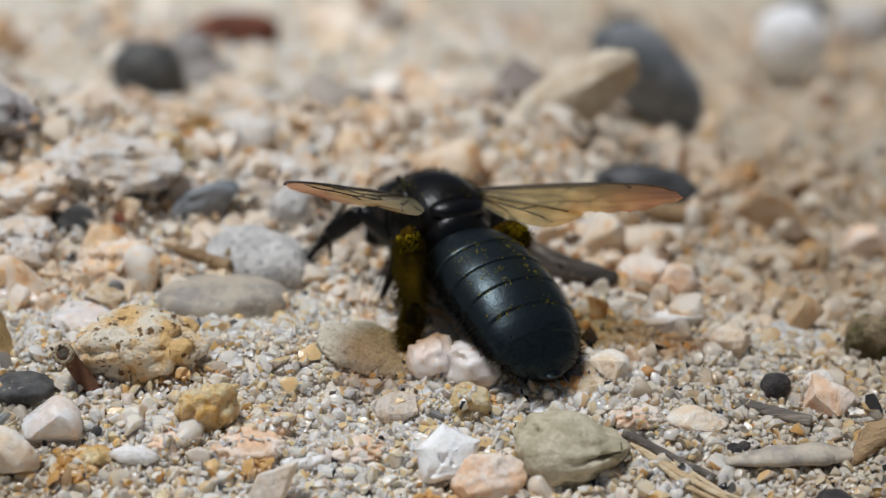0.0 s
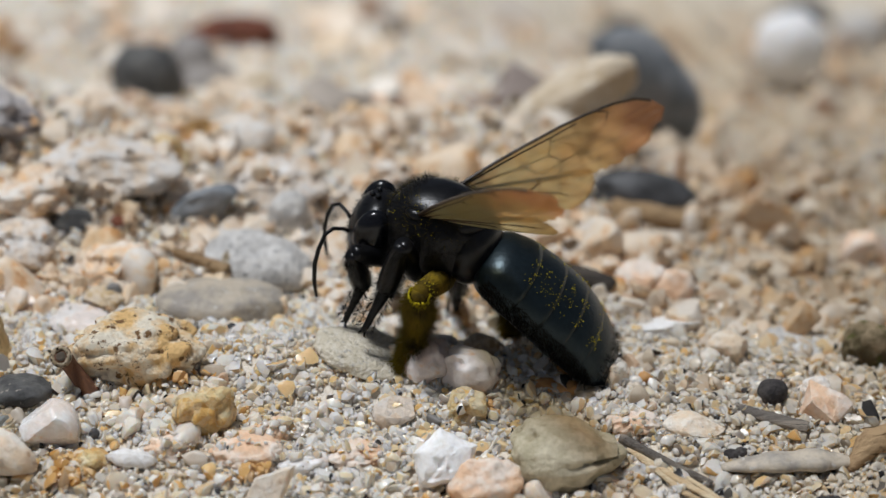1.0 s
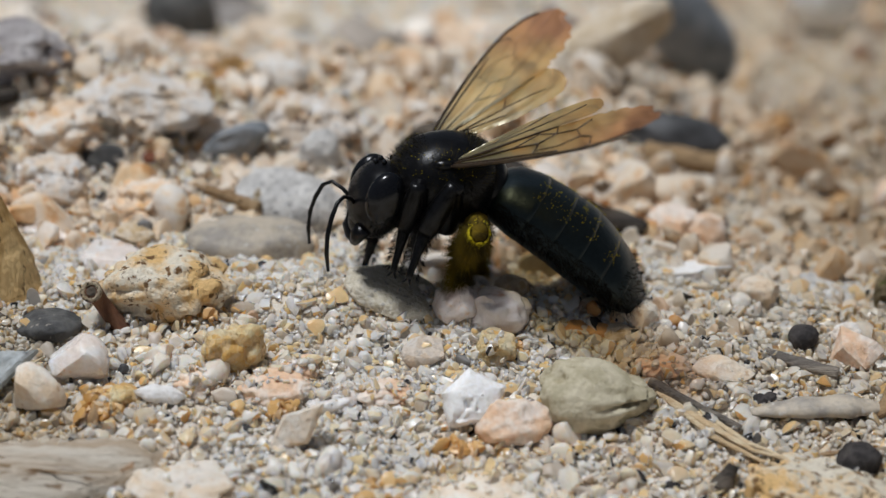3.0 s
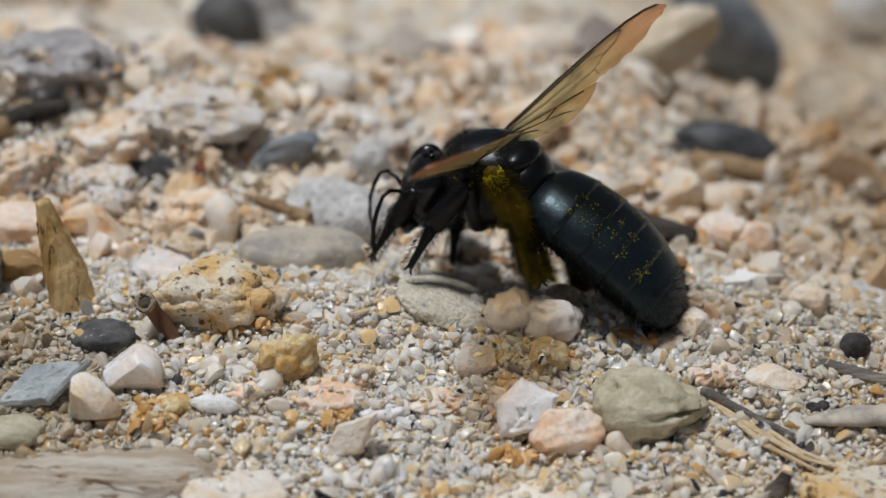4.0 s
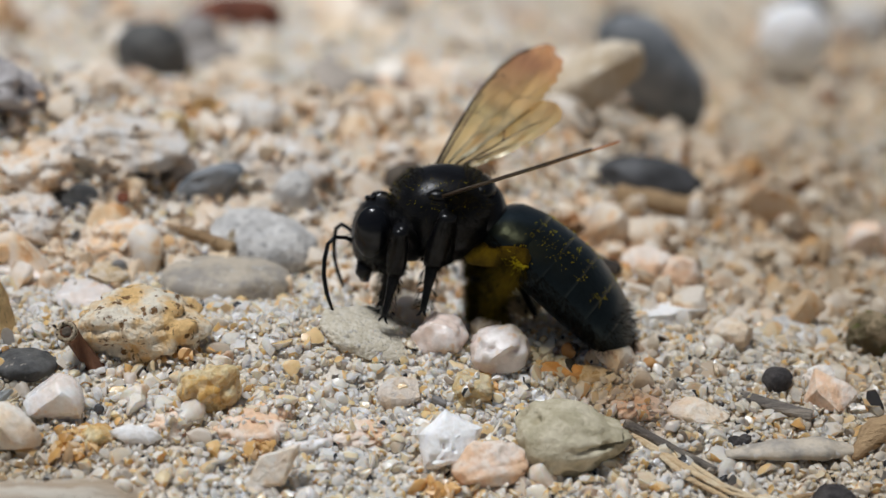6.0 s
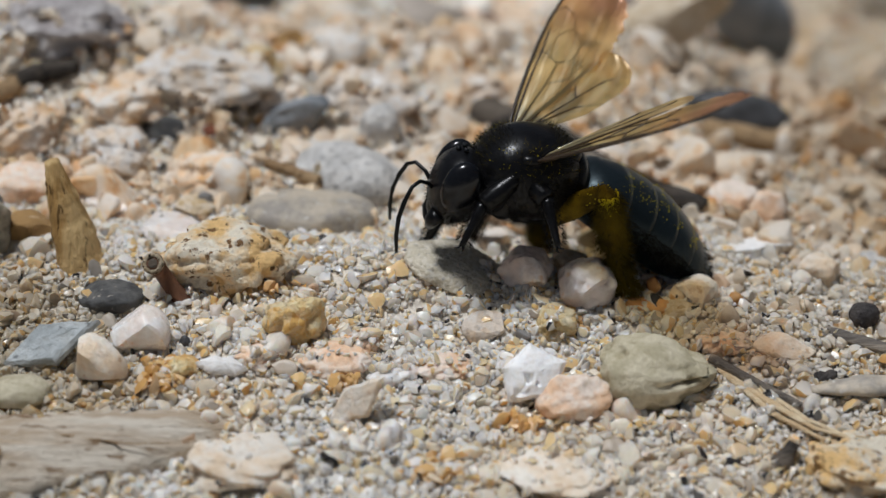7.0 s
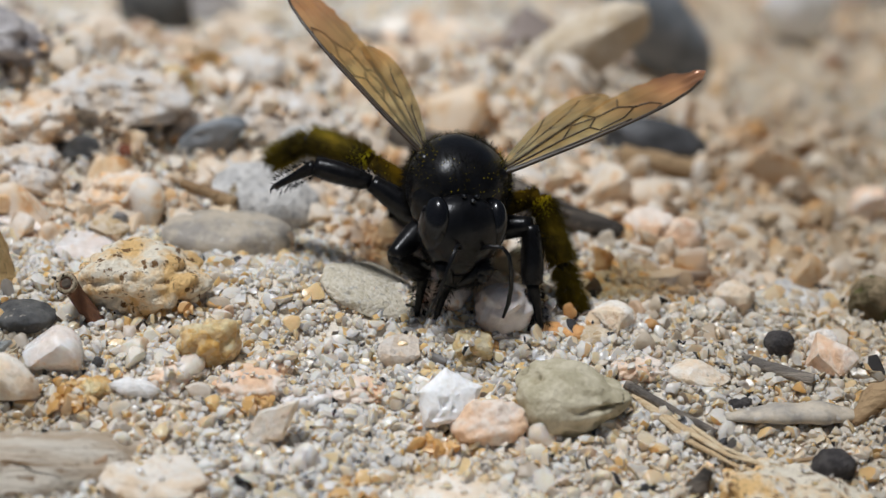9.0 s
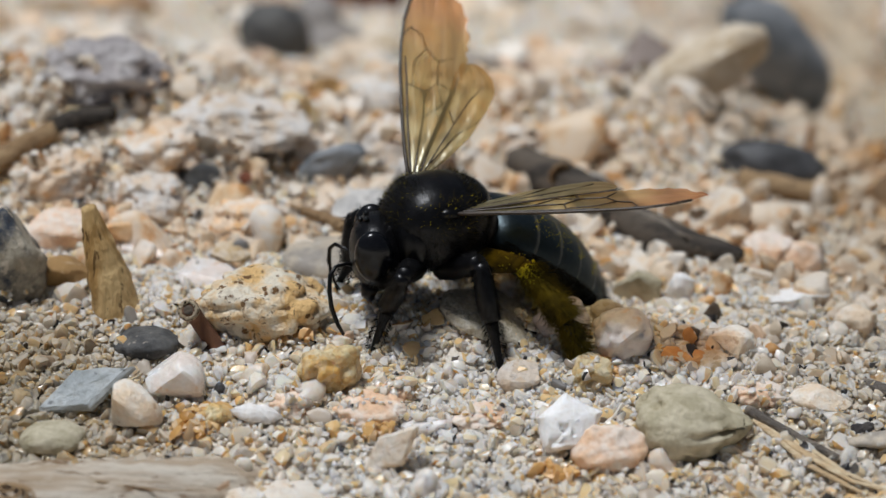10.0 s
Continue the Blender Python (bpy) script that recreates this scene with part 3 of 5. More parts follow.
def stone(name, label, mat, x, y, z, a, b, c, seed=1, cuts=0, rough=0.05, pits=6, lean=0.0, detail=4, knobs=16, grains=0, notch=0.0):
    """A pebble or rock with half axes a, b, c (mm), broken faces (cuts), uneven skin and pits; notch: depth of a cleft in its side."""
    SKIRTS.append((x, y, a, b, c, z, grains))
    rng = np.random.default_rng(seed)
    bv, bf = BALLS[detail]
    v = np.sign(bv) * np.abs(bv) ** (0.88 if cuts < 7 else 0.84)
    for _ in range(cuts):
        n = rng.normal(size=3)
        n /= np.linalg.norm(n)
        d = rng.uniform(0.72, 0.95) if cuts < 7 else rng.uniform(0.46, 0.80)
        v = v - np.maximum(0, v @ n - d)[:, None] * n * (0.85 if cuts < 7 else 0.97)
    v = v / np.abs(v).max(0)
    v = v * (1 + rough * bumps(bv, rng, 7, 1.8, 4.5) + (0.5 if cuts < 7 else 0.12) * rough * bumps(bv, rng, 12, 7.0, 18.0))[:, None]
    for _ in range(pits if cuts < 7 or pits > 6 else 1):
        p = rng.normal(size=3)
        p /= np.linalg.norm(p)
        w = rng.uniform(0.10, 0.26)
        d = np.linalg.norm(bv - p, axis=1) / w
        v = v * (1 - rng.uniform(0.3, 0.6) * w * np.exp(-d * d * 2.2))[:, None]
    for _ in range(knobs if cuts < 7 or grains else 3):
        p = rng.normal(size=3)
        p /= np.linalg.norm(p)
        w = rng.uniform(0.07, 0.2)
        d = np.linalg.norm(bv - p, axis=1) / w
        v = v * (1 + rng.uniform(0.15, 0.42) * w * np.exp(-d ** 4 * 1.2))[:, None]
    if grains:
        v = v * (0.94 + 0.09 * grainy(bv, rng, grains) if rough < 0.09 else 0.9 + 0.2 * grainy(bv, rng, max(24, grains // 2)))[:, None]
    if notch:
        cleft = np.exp(-((bv[:, 2] - 0.22 - 0.22 * bv[:, 0] + 0.05 * np.sin(7 * bv[:, 0] + 4 * bv[:, 1])) / 0.075) ** 2)
        v = v * (1 - notch * cleft * np.clip(0.25 + bv[:, 0], 0, 1) ** 1.2)[:, None]
        top = np.clip((bv[:, 2] - 0.3 - 0.22 * bv[:, 0]) / 0.3, 0, 1) * np.clip(bv[:, 0], 0, 1)
        v = v * (1 - 0.26 * top)[:, None]
    v = v * np.array([a, b, c]) * MM
    ob = from_arrays(name, v, bf, M[mat], True)
    if not grains:
        ob.data.set_sharp_from_angle(angle=radians(48 if cuts < 7 else 32))
    ob.matrix_basis = Matrix.Translation(mm(x, y, z)) @ pose(0, 0, 0, 0, lean, rng.uniform(-14, 14))
    return tagged(ob, label, name, {"pellet": "dropping pellets"}.get(name, ""))


# ---- stones, from the nearest ----
stone("pebble", "smooth oval grey-brown pebble lying on the sand", "grey_pebble", -18.74, 9.76, 0.55, 5.45, 3.82, 1.64, seed=3, cuts=3, rough=0.02, pits=0, knobs=0)
stone("stone", "pale grey rounded granite stone behind an oval pebble", "granite", -16.18, 15.97, 1.50, 5.03, 3.99, 2.26, seed=4, cuts=5, rough=0.05, lean=8)
stone("rock", "pitted cream and orange rock with dark specks", "pitted", -25.06, -1.46, 1.47, 4.60, 3.68, 2.65, seed=5, cuts=4, rough=0.09, knobs=40, pits=22, grains=170, detail=5)
stone("pebble", "dark slate pebble half sunk in the sand", "darkgrey", -33.91, -4.44, -0.38, 2.59, 2.07, 1.01, seed=6, cuts=3, rough=0.05, pits=0, knobs=0)
stone("stone", "milky white quartz lump with broken faces", "quartz", -31.58, -9.46, -1.03, 2.72, 2.18, 2.18, seed=7, cuts=11, rough=0.05)
stone("stone", "angular cream stone leaning beside a quartz lump", "cream", -34.16, -12.59, -1.97, 2.50, 1.93, 2.11, seed=8, cuts=11, rough=0.05, lean=30)
stone("stone", "small olive-grey stone half sunk in sand", "olive", -39.62, -15.06, -3.16, 2.36, 1.89, 1.10, seed=9, cuts=6, rough=0.05)
stone("stone", "rough ochre stone of cemented grains", "ochre", -19.69, -8.31, -0.76, 2.22, 1.78, 2.33, seed=10, cuts=4, rough=0.14, knobs=30, pits=16, grains=70, detail=5)
stone("pebble", "rounded pinkish cream pebble beside a white shell", "pink", 1.49, -15.12, -2.79, 2.76, 2.21, 1.81, seed=11, cuts=3, rough=0.06, knobs=60, pits=0, detail=5)
stone("stone", "olive sandstone pebble with a notch and pits", "olive", 7.84, -12.76, -1.78, 4.70, 3.75, 2.60, seed=12, cuts=6, rough=0.05, knobs=4, pits=70, lean=6, detail=5, notch=0.34)
stone("stone", "white and grey stone in the sand", "speckled", -4.73, -7.67, -0.79, 1.97, 1.54, 1.04, seed=14, cuts=7, rough=0.06, lean=-15)
pushed = stone("stone", "translucent pinkish quartz stone in front of the bee", "rose", 1.00, -3.57, 0.80, 2.60, 2.20, 1.85, seed=15, cuts=6, rough=0.11, pits=4, knobs=9)
rolled = stone("stone", "milky translucent quartz stone in the hollow", "rose", -2.13, -2.42, 1.00, 1.95, 2.10, 1.70, seed=16, cuts=6, rough=0.11, pits=4, knobs=9)
stone("stone", "olive-grey flat stone bedded in the sand crest", "crest", -7.03, -0.34, 0.67, 4.14, 3.97, 1.09, seed=17, cuts=4, rough=0.06, lean=17)
stone("chip", "small orange stone chip", "orange", 7.09, -3.97, -0.37, 1.16, 0.93, 0.38, seed=18, cuts=6, rough=0.05)
stone("pebble", "ochre pebble flat in the sand", "tan", 10.17, -4.44, -0.84, 1.74, 1.39, 0.78, seed=19, cuts=5, rough=0.07, pits=0, knobs=0)
stone("stone", "blue-grey stone in the heap", "blue", -20.16, 24.48, 2.89, 3.27, 2.53, 2.13, seed=20, cuts=9, rough=0.09, lean=-20)
stone("shard", "dark grey stone shard", "darkgrey", -32.25, 20.56, 3.44, 2.44, 1.95, 1.27, seed=21, cuts=10, rough=0.06)
stone("stone", "small dark stone in the heap", "dark", -26.58, 25.20, 3.97, 1.01, 0.81, 1.27, seed=22, cuts=5, rough=0.05)
stone("stone", "pinkish white speckled stone on the heap", "speckled", -29.15, 26.75, 6.23, 5.47, 4.38, 1.96, seed=23, cuts=4, rough=0.1, knobs=30, pits=16, grains=130, detail=5)
stone("stone", "white and grey crumbly stone in the heap", "speckled", -14.85, 29.27, 3.16, 4.33, 3.47, 2.72, seed=24, cuts=4, rough=0.1, knobs=30, pits=16, grains=110, detail=5)
stone("stone", "grey speckled stone under a crumbly white one", "granite", -13.19, 23.67, 2.14, 2.02, 1.61, 2.65, seed=25, cuts=5, rough=0.08)
stone("stone", "white stone with an orange stained side", "orange_white", -27.44, 14.79, 1.65, 3.28, 2.62, 2.15, seed=26, cuts=5, rough=0.1, knobs=20, grains=60, detail=5)
stone("stone", "cream orange knobbly stone", "tan", -28.46, 9.95, 0.88, 1.86, 1.48, 0.80, seed=27, cuts=4, rough=0.1)
stone("stone", "white angular quartz stone", "quartz", -30.65, 6.77, 0.69, 2.77, 2.21, 0.98, seed=28, cuts=8, rough=0.05)
stone("stone", "white stone beside a tooth-shaped splinter", "quartz", -35.83, 10.04, 0.47, 2.15, 1.72, 1.31, seed=29, cuts=7, rough=0.06)
stone("stone", "brown amber stone with a pale top", "amber", -41.05, 4.79, 0.95, 2.36, 1.87, 1.43, seed=30, cuts=7, rough=0.06, lean=10)
stone("rock", "mottled blue-black and tan rock", "mottled", -46.30, 3.44, 2.54, 3.37, 2.70, 4.70, seed=31, cuts=5, rough=0.07)
stone("rock", "rough purple-grey rock on the heap", "purple", -41.70, 31.15, 9.31, 5.59, 4.47, 2.24, seed=32, cuts=3, rough=0.18, knobs=30, pits=24, grains=120, detail=5)
stone("chip", "small rust-red stone chip", "red", -28.22, 20.87, 3.25, 0.80, 0.64, 0.59, seed=33, cuts=4, rough=0.06)
stone("stone", "cream stone with peach patches", "pink", -42.74, 12.36, 1.57, 3.10, 2.48, 1.81, seed=34, cuts=5, rough=0.07)
stone("stone", "knobbly orange stone on the heap", "orange_white", -43.60, 18.75, 3.92, 3.48, 2.78, 1.98, seed=35, cuts=3, rough=0.14, knobs=20, pits=16, grains=70, detail=5)
stone("pebble", "dark blue-grey pebble far behind", "darkgrey", -29.00, 72.91, -1.86, 4.11, 3.23, 4.25, seed=36, cuts=2, rough=0.03, pits=0, knobs=0)
stone("rock", "red-brown rock far behind", "red", -20.64, 114.03, -10.39, 5.62, 3.92, 3.25, seed=37, cuts=5, rough=0.1)
stone("stone", "long pale stone lying far behind", "tan", -20.24, 73.63, -3.41, 6.36, 4.74, 0.51, seed=38, cuts=4, rough=0.05, lean=-20)
stone("pebble", "large blue-grey pebble far behind", "blue", 25.56, 69.86, -0.58, 8.30, 4.07, 4.07, seed=39, cuts=3, rough=0.03, pits=0, knobs=0, lean=50)
stone("pebble", "small dark grey pebble far behind", "dark", 34.99, 153.19, -22.03, 3.34, 2.67, 2.25, seed=40, cuts=3, rough=0.04, pits=0, knobs=0)
stone("rock", "tan and ochre rock far behind", "tan", 14.40, 47.77, 4.93, 7.21, 2.91, 2.91, seed=41, cuts=6, rough=0.09, lean=-26)
stone("pebble", "dark oval pebble behind the bee", "dark", 20.23, 34.02, 0.30, 5.26, 2.33, 2.33, seed=42, cuts=3, rough=0.04, pits=0, knobs=0, lean=6)
stone("stone", "bright white stone far behind", "shell", 48.69, 106.09, -9.20, 5.20, 3.80, 5.00, seed=43, cuts=6, rough=0.05)
stone("rock", "dark rough rock far behind", "dark", 63.91, 167.06, -23.66, 4.84, 3.88, 2.24, seed=44, cuts=5, rough=0.08)
stone("stone", "light grey angular stone far behind", "granite", 68.82, 149.20, -21.67, 4.20, 3.36, 4.27, seed=45, cuts=6, rough=0.06)
stone("stone", "white stone behind the bee", "white", 14.36, 23.49, 0.32, 1.99, 1.59, 1.64, seed=46, cuts=8, rough=0.06)
stone("shard", "long white stone shard on the sand", "white", 17.62, 6.81, -0.43, 4.11, 2.02, 0.53, seed=47, cuts=8, rough=0.06, lean=-12)
stone("stone", "rounded beige pink stone", "pink", 19.75, 14.49, -0.65, 2.09, 1.68, 1.79, seed=48, cuts=4, rough=0.06)
stone("stone", "cream angular stone on the sand", "pink", 40.67, 27.64, -2.94, 2.86, 2.25, 2.52, seed=49, cuts=7, rough=0.05, lean=-25)
stone("stone", "white and pink stone on sand", "orange_white", 17.14, 15.47, -0.27, 1.97, 1.58, 0.82, seed=50, cuts=5, rough=0.07)
stone("pellet", "round black dropping pellet on the sand", "dropping", 25.06, -4.89, -0.62, 1.18, 1.12, 1.02, seed=51, cuts=0, rough=0.05, pits=0, knobs=0)
stone("stone", "pinkish angular stone beside a black pellet", "pink", 28.65, -6.07, -1.19, 2.48, 1.99, 1.70, seed=52, cuts=10, rough=0.04)
stone("stone", "white stone with a grey foot", "speckled", 28.57, -3.82, -1.04, 1.59, 1.28, 1.11, seed=53, cuts=7, rough=0.06)
stone("pellet", "tiny black dropping pellet", "dropping", 20.54, -12.36, -2.43, 0.61, 0.58, 0.62, seed=54, cuts=0, rough=0.08, pits=0, knobs=0)
stone("pellet", "tiny black dropping pellet", "dropping", 21.33, -12.04, -2.37, 0.48, 0.46, 0.54, seed=55, cuts=0, rough=0.08, pits=0, knobs=0)
stone("pellet", "large black dropping pellet on the sand", "dropping", 26.90, -18.75, -3.73, 1.66, 1.57, 1.29, seed=56, cuts=3, rough=0.06, pits=0, knobs=0)
stone("rock", "grey and cream speckled rock half sunk", "pitted", 23.42, -20.95, -4.63, 4.99, 3.99, 1.15, seed=57, cuts=6, rough=0.09, pits=12, grains=90, detail=5)
stone("stone", "flat cream stone level with the sand", "cream", -0.16, -20.91, -5.15, 5.11, 4.08, 0.58, seed=58, cuts=3, rough=0.07, grains=90, detail=5)
stone("stone", "flat cream-white rock in the sand", "cream", -22.73, -20.78, -5.17, 4.21, 3.37, 1.08, seed=59, cuts=3, rough=0.1, knobs=30, pits=18, grains=90, detail=5)
stone("stone", "grey-green angular stone behind the bee", "olive", 5.89, 9.35, -0.99, 2.33, 1.86, 2.14, seed=60, cuts=9, rough=0.05)
stone("stone", "white stone next to dark driftwood", "white", 9.04, 8.15, -0.34, 1.18, 0.95, 1.34, seed=61, cuts=6, rough=0.06)
stone("rock", "mossy brown rock on the sand", "moss", 34.28, 2.71, -1.00, 2.13, 1.70, 2.75, seed=62, cuts=5, rough=0.1)
stone("stone", "beige stone on the sand", "cream", 22.57, 1.91, -0.20, 1.76, 1.41, 1.50, seed=63, cuts=5, rough=0.06)
stone("stone", "grey weathered stone on the sand", "granite", 30.09, 6.03, -1.71, 3.42, 2.68, 0.30, seed=64, cuts=6, rough=0.08, lean=12)
stone("stone", "flat cream chip stone by the hollow", "cream", 12.32, -3.06, 0.26, 2.14, 1.64, 0.98, seed=65, cuts=9, rough=0.04, lean=18)
stone("pebble", "orange peach pebble on sand", "orange", 8.81, -4.27, -0.58, 1.11, 0.89, 0.66, seed=66, cuts=4, rough=0.07, pits=0, knobs=0)
stone("stone", "pink cream stone low in the sand", "pink", 13.45, -8.61, -1.42, 1.99, 1.59, 0.86, seed=67, cuts=3, rough=0.09, grains=60, detail=5)
stone("stone", "greenish white flat stone low in the sand", "cream", 18.08, -8.57, -1.29, 2.60, 2.08, 0.68, seed=68, cuts=8, rough=0.06)
stone("stone", "pale pink stone low in the sand", "pink", -16.19, -10.79, -2.12, 2.66, 2.13, 1.05, seed=69, cuts=3, rough=0.08, grains=70, detail=5)
stone("stone", "rose grey gritty stone", "pink", -22.20, -10.87, -1.87, 1.76, 1.40, 0.99, seed=70, cuts=3, rough=0.12, grains=40, detail=5)
stone("stone", "white crystalline stone low in the sand", "quartz", -11.91, -11.86, -2.87, 2.07, 1.66, 1.07, seed=71, cuts=3, rough=0.1, grains=60, detail=5)
stone("stone", "small slate-black stone on sand", "dark", -27.84, -9.54, -1.77, 0.52, 0.41, 0.70, seed=72, cuts=5, rough=0.05)
stone("stone", "amber and yellow grain cluster stone", "ochre", -27.83, -13.02, -2.31, 1.28, 1.02, 1.13, seed=73, cuts=4, rough=0.16)
stone("stone", "ochre bead-like stone under the bee", "tan", 2.31, 0.28, 0.67, 1.36, 1.09, 1.41, seed=74, cuts=4, rough=0.08)
stone("stone", "grey granite stone in the hollow", "granite", -1.05, 2.08, 0.08, 1.83, 1.46, 0.93, seed=75, cuts=6, rough=0.05)
stone("stone", "cream lump in the hollow behind quartz", "cream", -4.79, 11.40, 0.09, 1.67, 1.34, 1.74, seed=76, cuts=6, rough=0.08)
stone("stone", "peach and white stone beside the bee", "pink", 17.21, 14.82, 0.04, 2.34, 1.87, 1.69, seed=77, cuts=5, rough=0.08)
stone("stone", "knobbly orange stone behind the bee head", "orange_white", -3.39, 34.41, 2.20, 2.90, 2.32, 1.76, seed=78, cuts=4, rough=0.14, knobs=20, pits=12, grains=60, detail=5)
stone("stone", "ochre knobbly stone on the heap", "ochre", -24.10, 31.78, 5.50, 2.08, 1.67, 1.55, seed=79, cuts=4, rough=0.14)
stone("stone", "brown cavity stone on the heap", "amber", -21.82, 39.20, 4.39, 1.88, 1.51, 1.48, seed=80, cuts=4, rough=0.14, pits=6)
stone("stone", "peach rounded stone on pale sand", "pink", -3.95, 59.40, 0.24, 1.77, 1.42, 1.14, seed=81, cuts=3, rough=0.07)
stone("stone", "dark grey slab stone on pale sand", "dark", -0.40, 65.45, -1.60, 2.50, 1.93, 0.56, seed=82, cuts=5, rough=0.06, lean=15)
stone("stone", "small brown round stone on pale sand", "amber", 13.82, 44.24, 2.38, 1.33, 1.06, 1.24, seed=83, cuts=2, rough=0.08)
stone("stone", "cloudy white quartz low in the sand", "pink", -8.02, -11.38, -2.30, 2.35, 1.88, 0.74, seed=84, cuts=3, rough=0.1, grains=70, detail=5)
stone("stone", "small pale pink stone beside ochre grains", "pink", -17.45, -11.43, -2.37, 1.49, 1.19, 0.86, seed=85, cuts=3, rough=0.09, grains=40, detail=5)
stone("stone", "cluster stone of ochre and cream grains", "ochre", 0.21, -7.57, -0.84, 1.62, 1.30, 1.37, seed=86, cuts=4, rough=0.16, grains=30)
stone("stone", "pinkish translucent quartz low in the sand", "pink", -14.39, -8.63, -1.91, 1.69, 1.35, 0.91, seed=87, cuts=3, rough=0.1, grains=60, detail=5)
stone("stone", "knobbly cream stone behind the oval pebble", "orange_white", -22.36, 26.54, 3.42, 2.29, 1.84, 1.78, seed=88, cuts=4, rough=0.14, grains=50, detail=5)
stone("stone", "crumbly white and peach stone on the heap", "orange_white", -35.54, 22.01, 5.25, 3.75, 3.00, 2.11, seed=89, cuts=3, rough=0.16, pits=14, grains=90, detail=5)
stone("stone", "crumbly cream stone on the heap", "speckled", -36.10, 16.90, 2.58, 2.95, 2.36, 1.89, seed=90, cuts=3, rough=0.16, pits=14, grains=90, detail=5)


# ---- wood, shell and plant pieces ----
def splinter(name, label, category, mat, points, radii, seed, sides=12, flat=1.0, knots=0.12):
    """Weathered stick: a bent tapering bar (mm) with ridges along it."""
    rng = np.random.default_rng(seed)
    pts, rad = [], []
    steps = 10
    for i in range(len(points) - 1):
        for s in range(steps):
            u = s / steps
            pts.append(Vector(points[i]).lerp(Vector(points[i + 1]), u))
            rad.append(radii[i] * (1 - u) + radii[i + 1] * u)
    pts.append(Vector(points[-1]))
    rad.append(radii[-1])
    bm = bmesh.new()
    rings = tube(bm, pts, rad, sides)
    ridge = rng.uniform(-knots, knots, sides)
    for i, r in enumerate(rings):
        mid = pts[i]
        wob = 1 + knots * math.sin(i * 0.9 + seed) * 0.5
        for k, v in enumerate(r):
            off = (v.co - mid) * (1 + ridge[k] + rng.uniform(-0.05, 0.05)) * wob
            off.z *= flat
            v.co = mid + off
    bmesh.ops.scale(bm, verts=bm.verts, vec=(MM, MM, MM))
    base = Vector(points[0]) * MM
    bmesh.ops.translate(bm, verts=bm.verts, vec=-base)
    ob = part(name, bm, M[mat])
    ob.location = base
    return tagged(ob, label, category)


def plate(name, label, category, mat, outline, x, y, z, rx, ry, rz, thick, seed, dome=0.0, holes=0):
    """A flat chip: an uneven outline (mm), given as width, depth and corner count, with thickness and chipped edges."""
    rng = np.random.default_rng(seed)
    w, d, corners = outline
    rim = []
    sub = 6
    cor = [(math.cos(6.2832 * k / corners) * w * rng.uniform(0.8, 1.1), math.sin(6.2832 * k / corners) * d * rng.uniform(0.8, 1.1)) for k in range(corners)]
    for k in range(corners):
        p, q = cor[k], cor[(k + 1) % corners]
        for s in range(sub):
            u = s / sub
            j = rng.uniform(-0.03, 0.03)
            rim.append((p[0] * (1 - u) + q[0] * u + j * w, p[1] * (1 - u) + q[1] * u + j * d))
    bm = bmesh.new()
    layers = []
    rings = 7
    for side in (1, -1):
        for ring in range(rings):
            u = 1 - ring / rings
            e = 1.0 if ring == 0 else 1.0
            layer = []
            for px, py in rim:
                h = thick * (0.25 if ring == 0 else 0.5) * side + dome * (1 - u * u) + rng.uniform(-0.05, 0.05) * thick
                layer.append(bm.verts.new(((px * u * e) * MM, (py * u * e) * MM, h * MM)))
            layers.append((side, layer))
    n = len(rim)
    for i in range(rings - 1):
        for base in (0, rings):
            r0, r1 = layers[base + i][1], layers[base + i + 1][1]
            for k in range(n):
                q = (r0[k], r0[(k + 1) % n], r1[(k + 1) % n], r1[k])
                bm.faces.new(q if base == 0 else q[::-1])
    for k in range(n):
        bm.faces.new((layers[rings][1][k], layers[rings][1][(k + 1) % n], layers[0][1][(k + 1) % n], layers[0][1][k]))
    bm.faces.new(layers[rings - 1][1])
    bm.faces.new(layers[2 * rings - 1][1][::-1])
    for _ in range(holes):
        cx, cy, r = rng.uniform(-0.8, 0.6) * w, rng.uniform(-0.95, 0.0) * d, rng.uniform(0.12, 0.3)
        for v in bm.verts:
            q = ((v.co.x / MM - cx) ** 2 + (v.co.y / MM - cy) ** 2) ** 0.5
            if q < r * 1.5 and v.co.z > 0:
                v.co.z -= 0.6 * thick * MM * (1 - q / (r * 1.5))
    ob = part(name, bm, M[mat])
    ob.data.set_sharp_from_angle(angle=radians(38))
    ob.matrix_basis = Matrix.Translation(mm(x, y, z)) @ pose(0, 0, 0, rx, ry, rz)
    return tagged(ob, label, category)


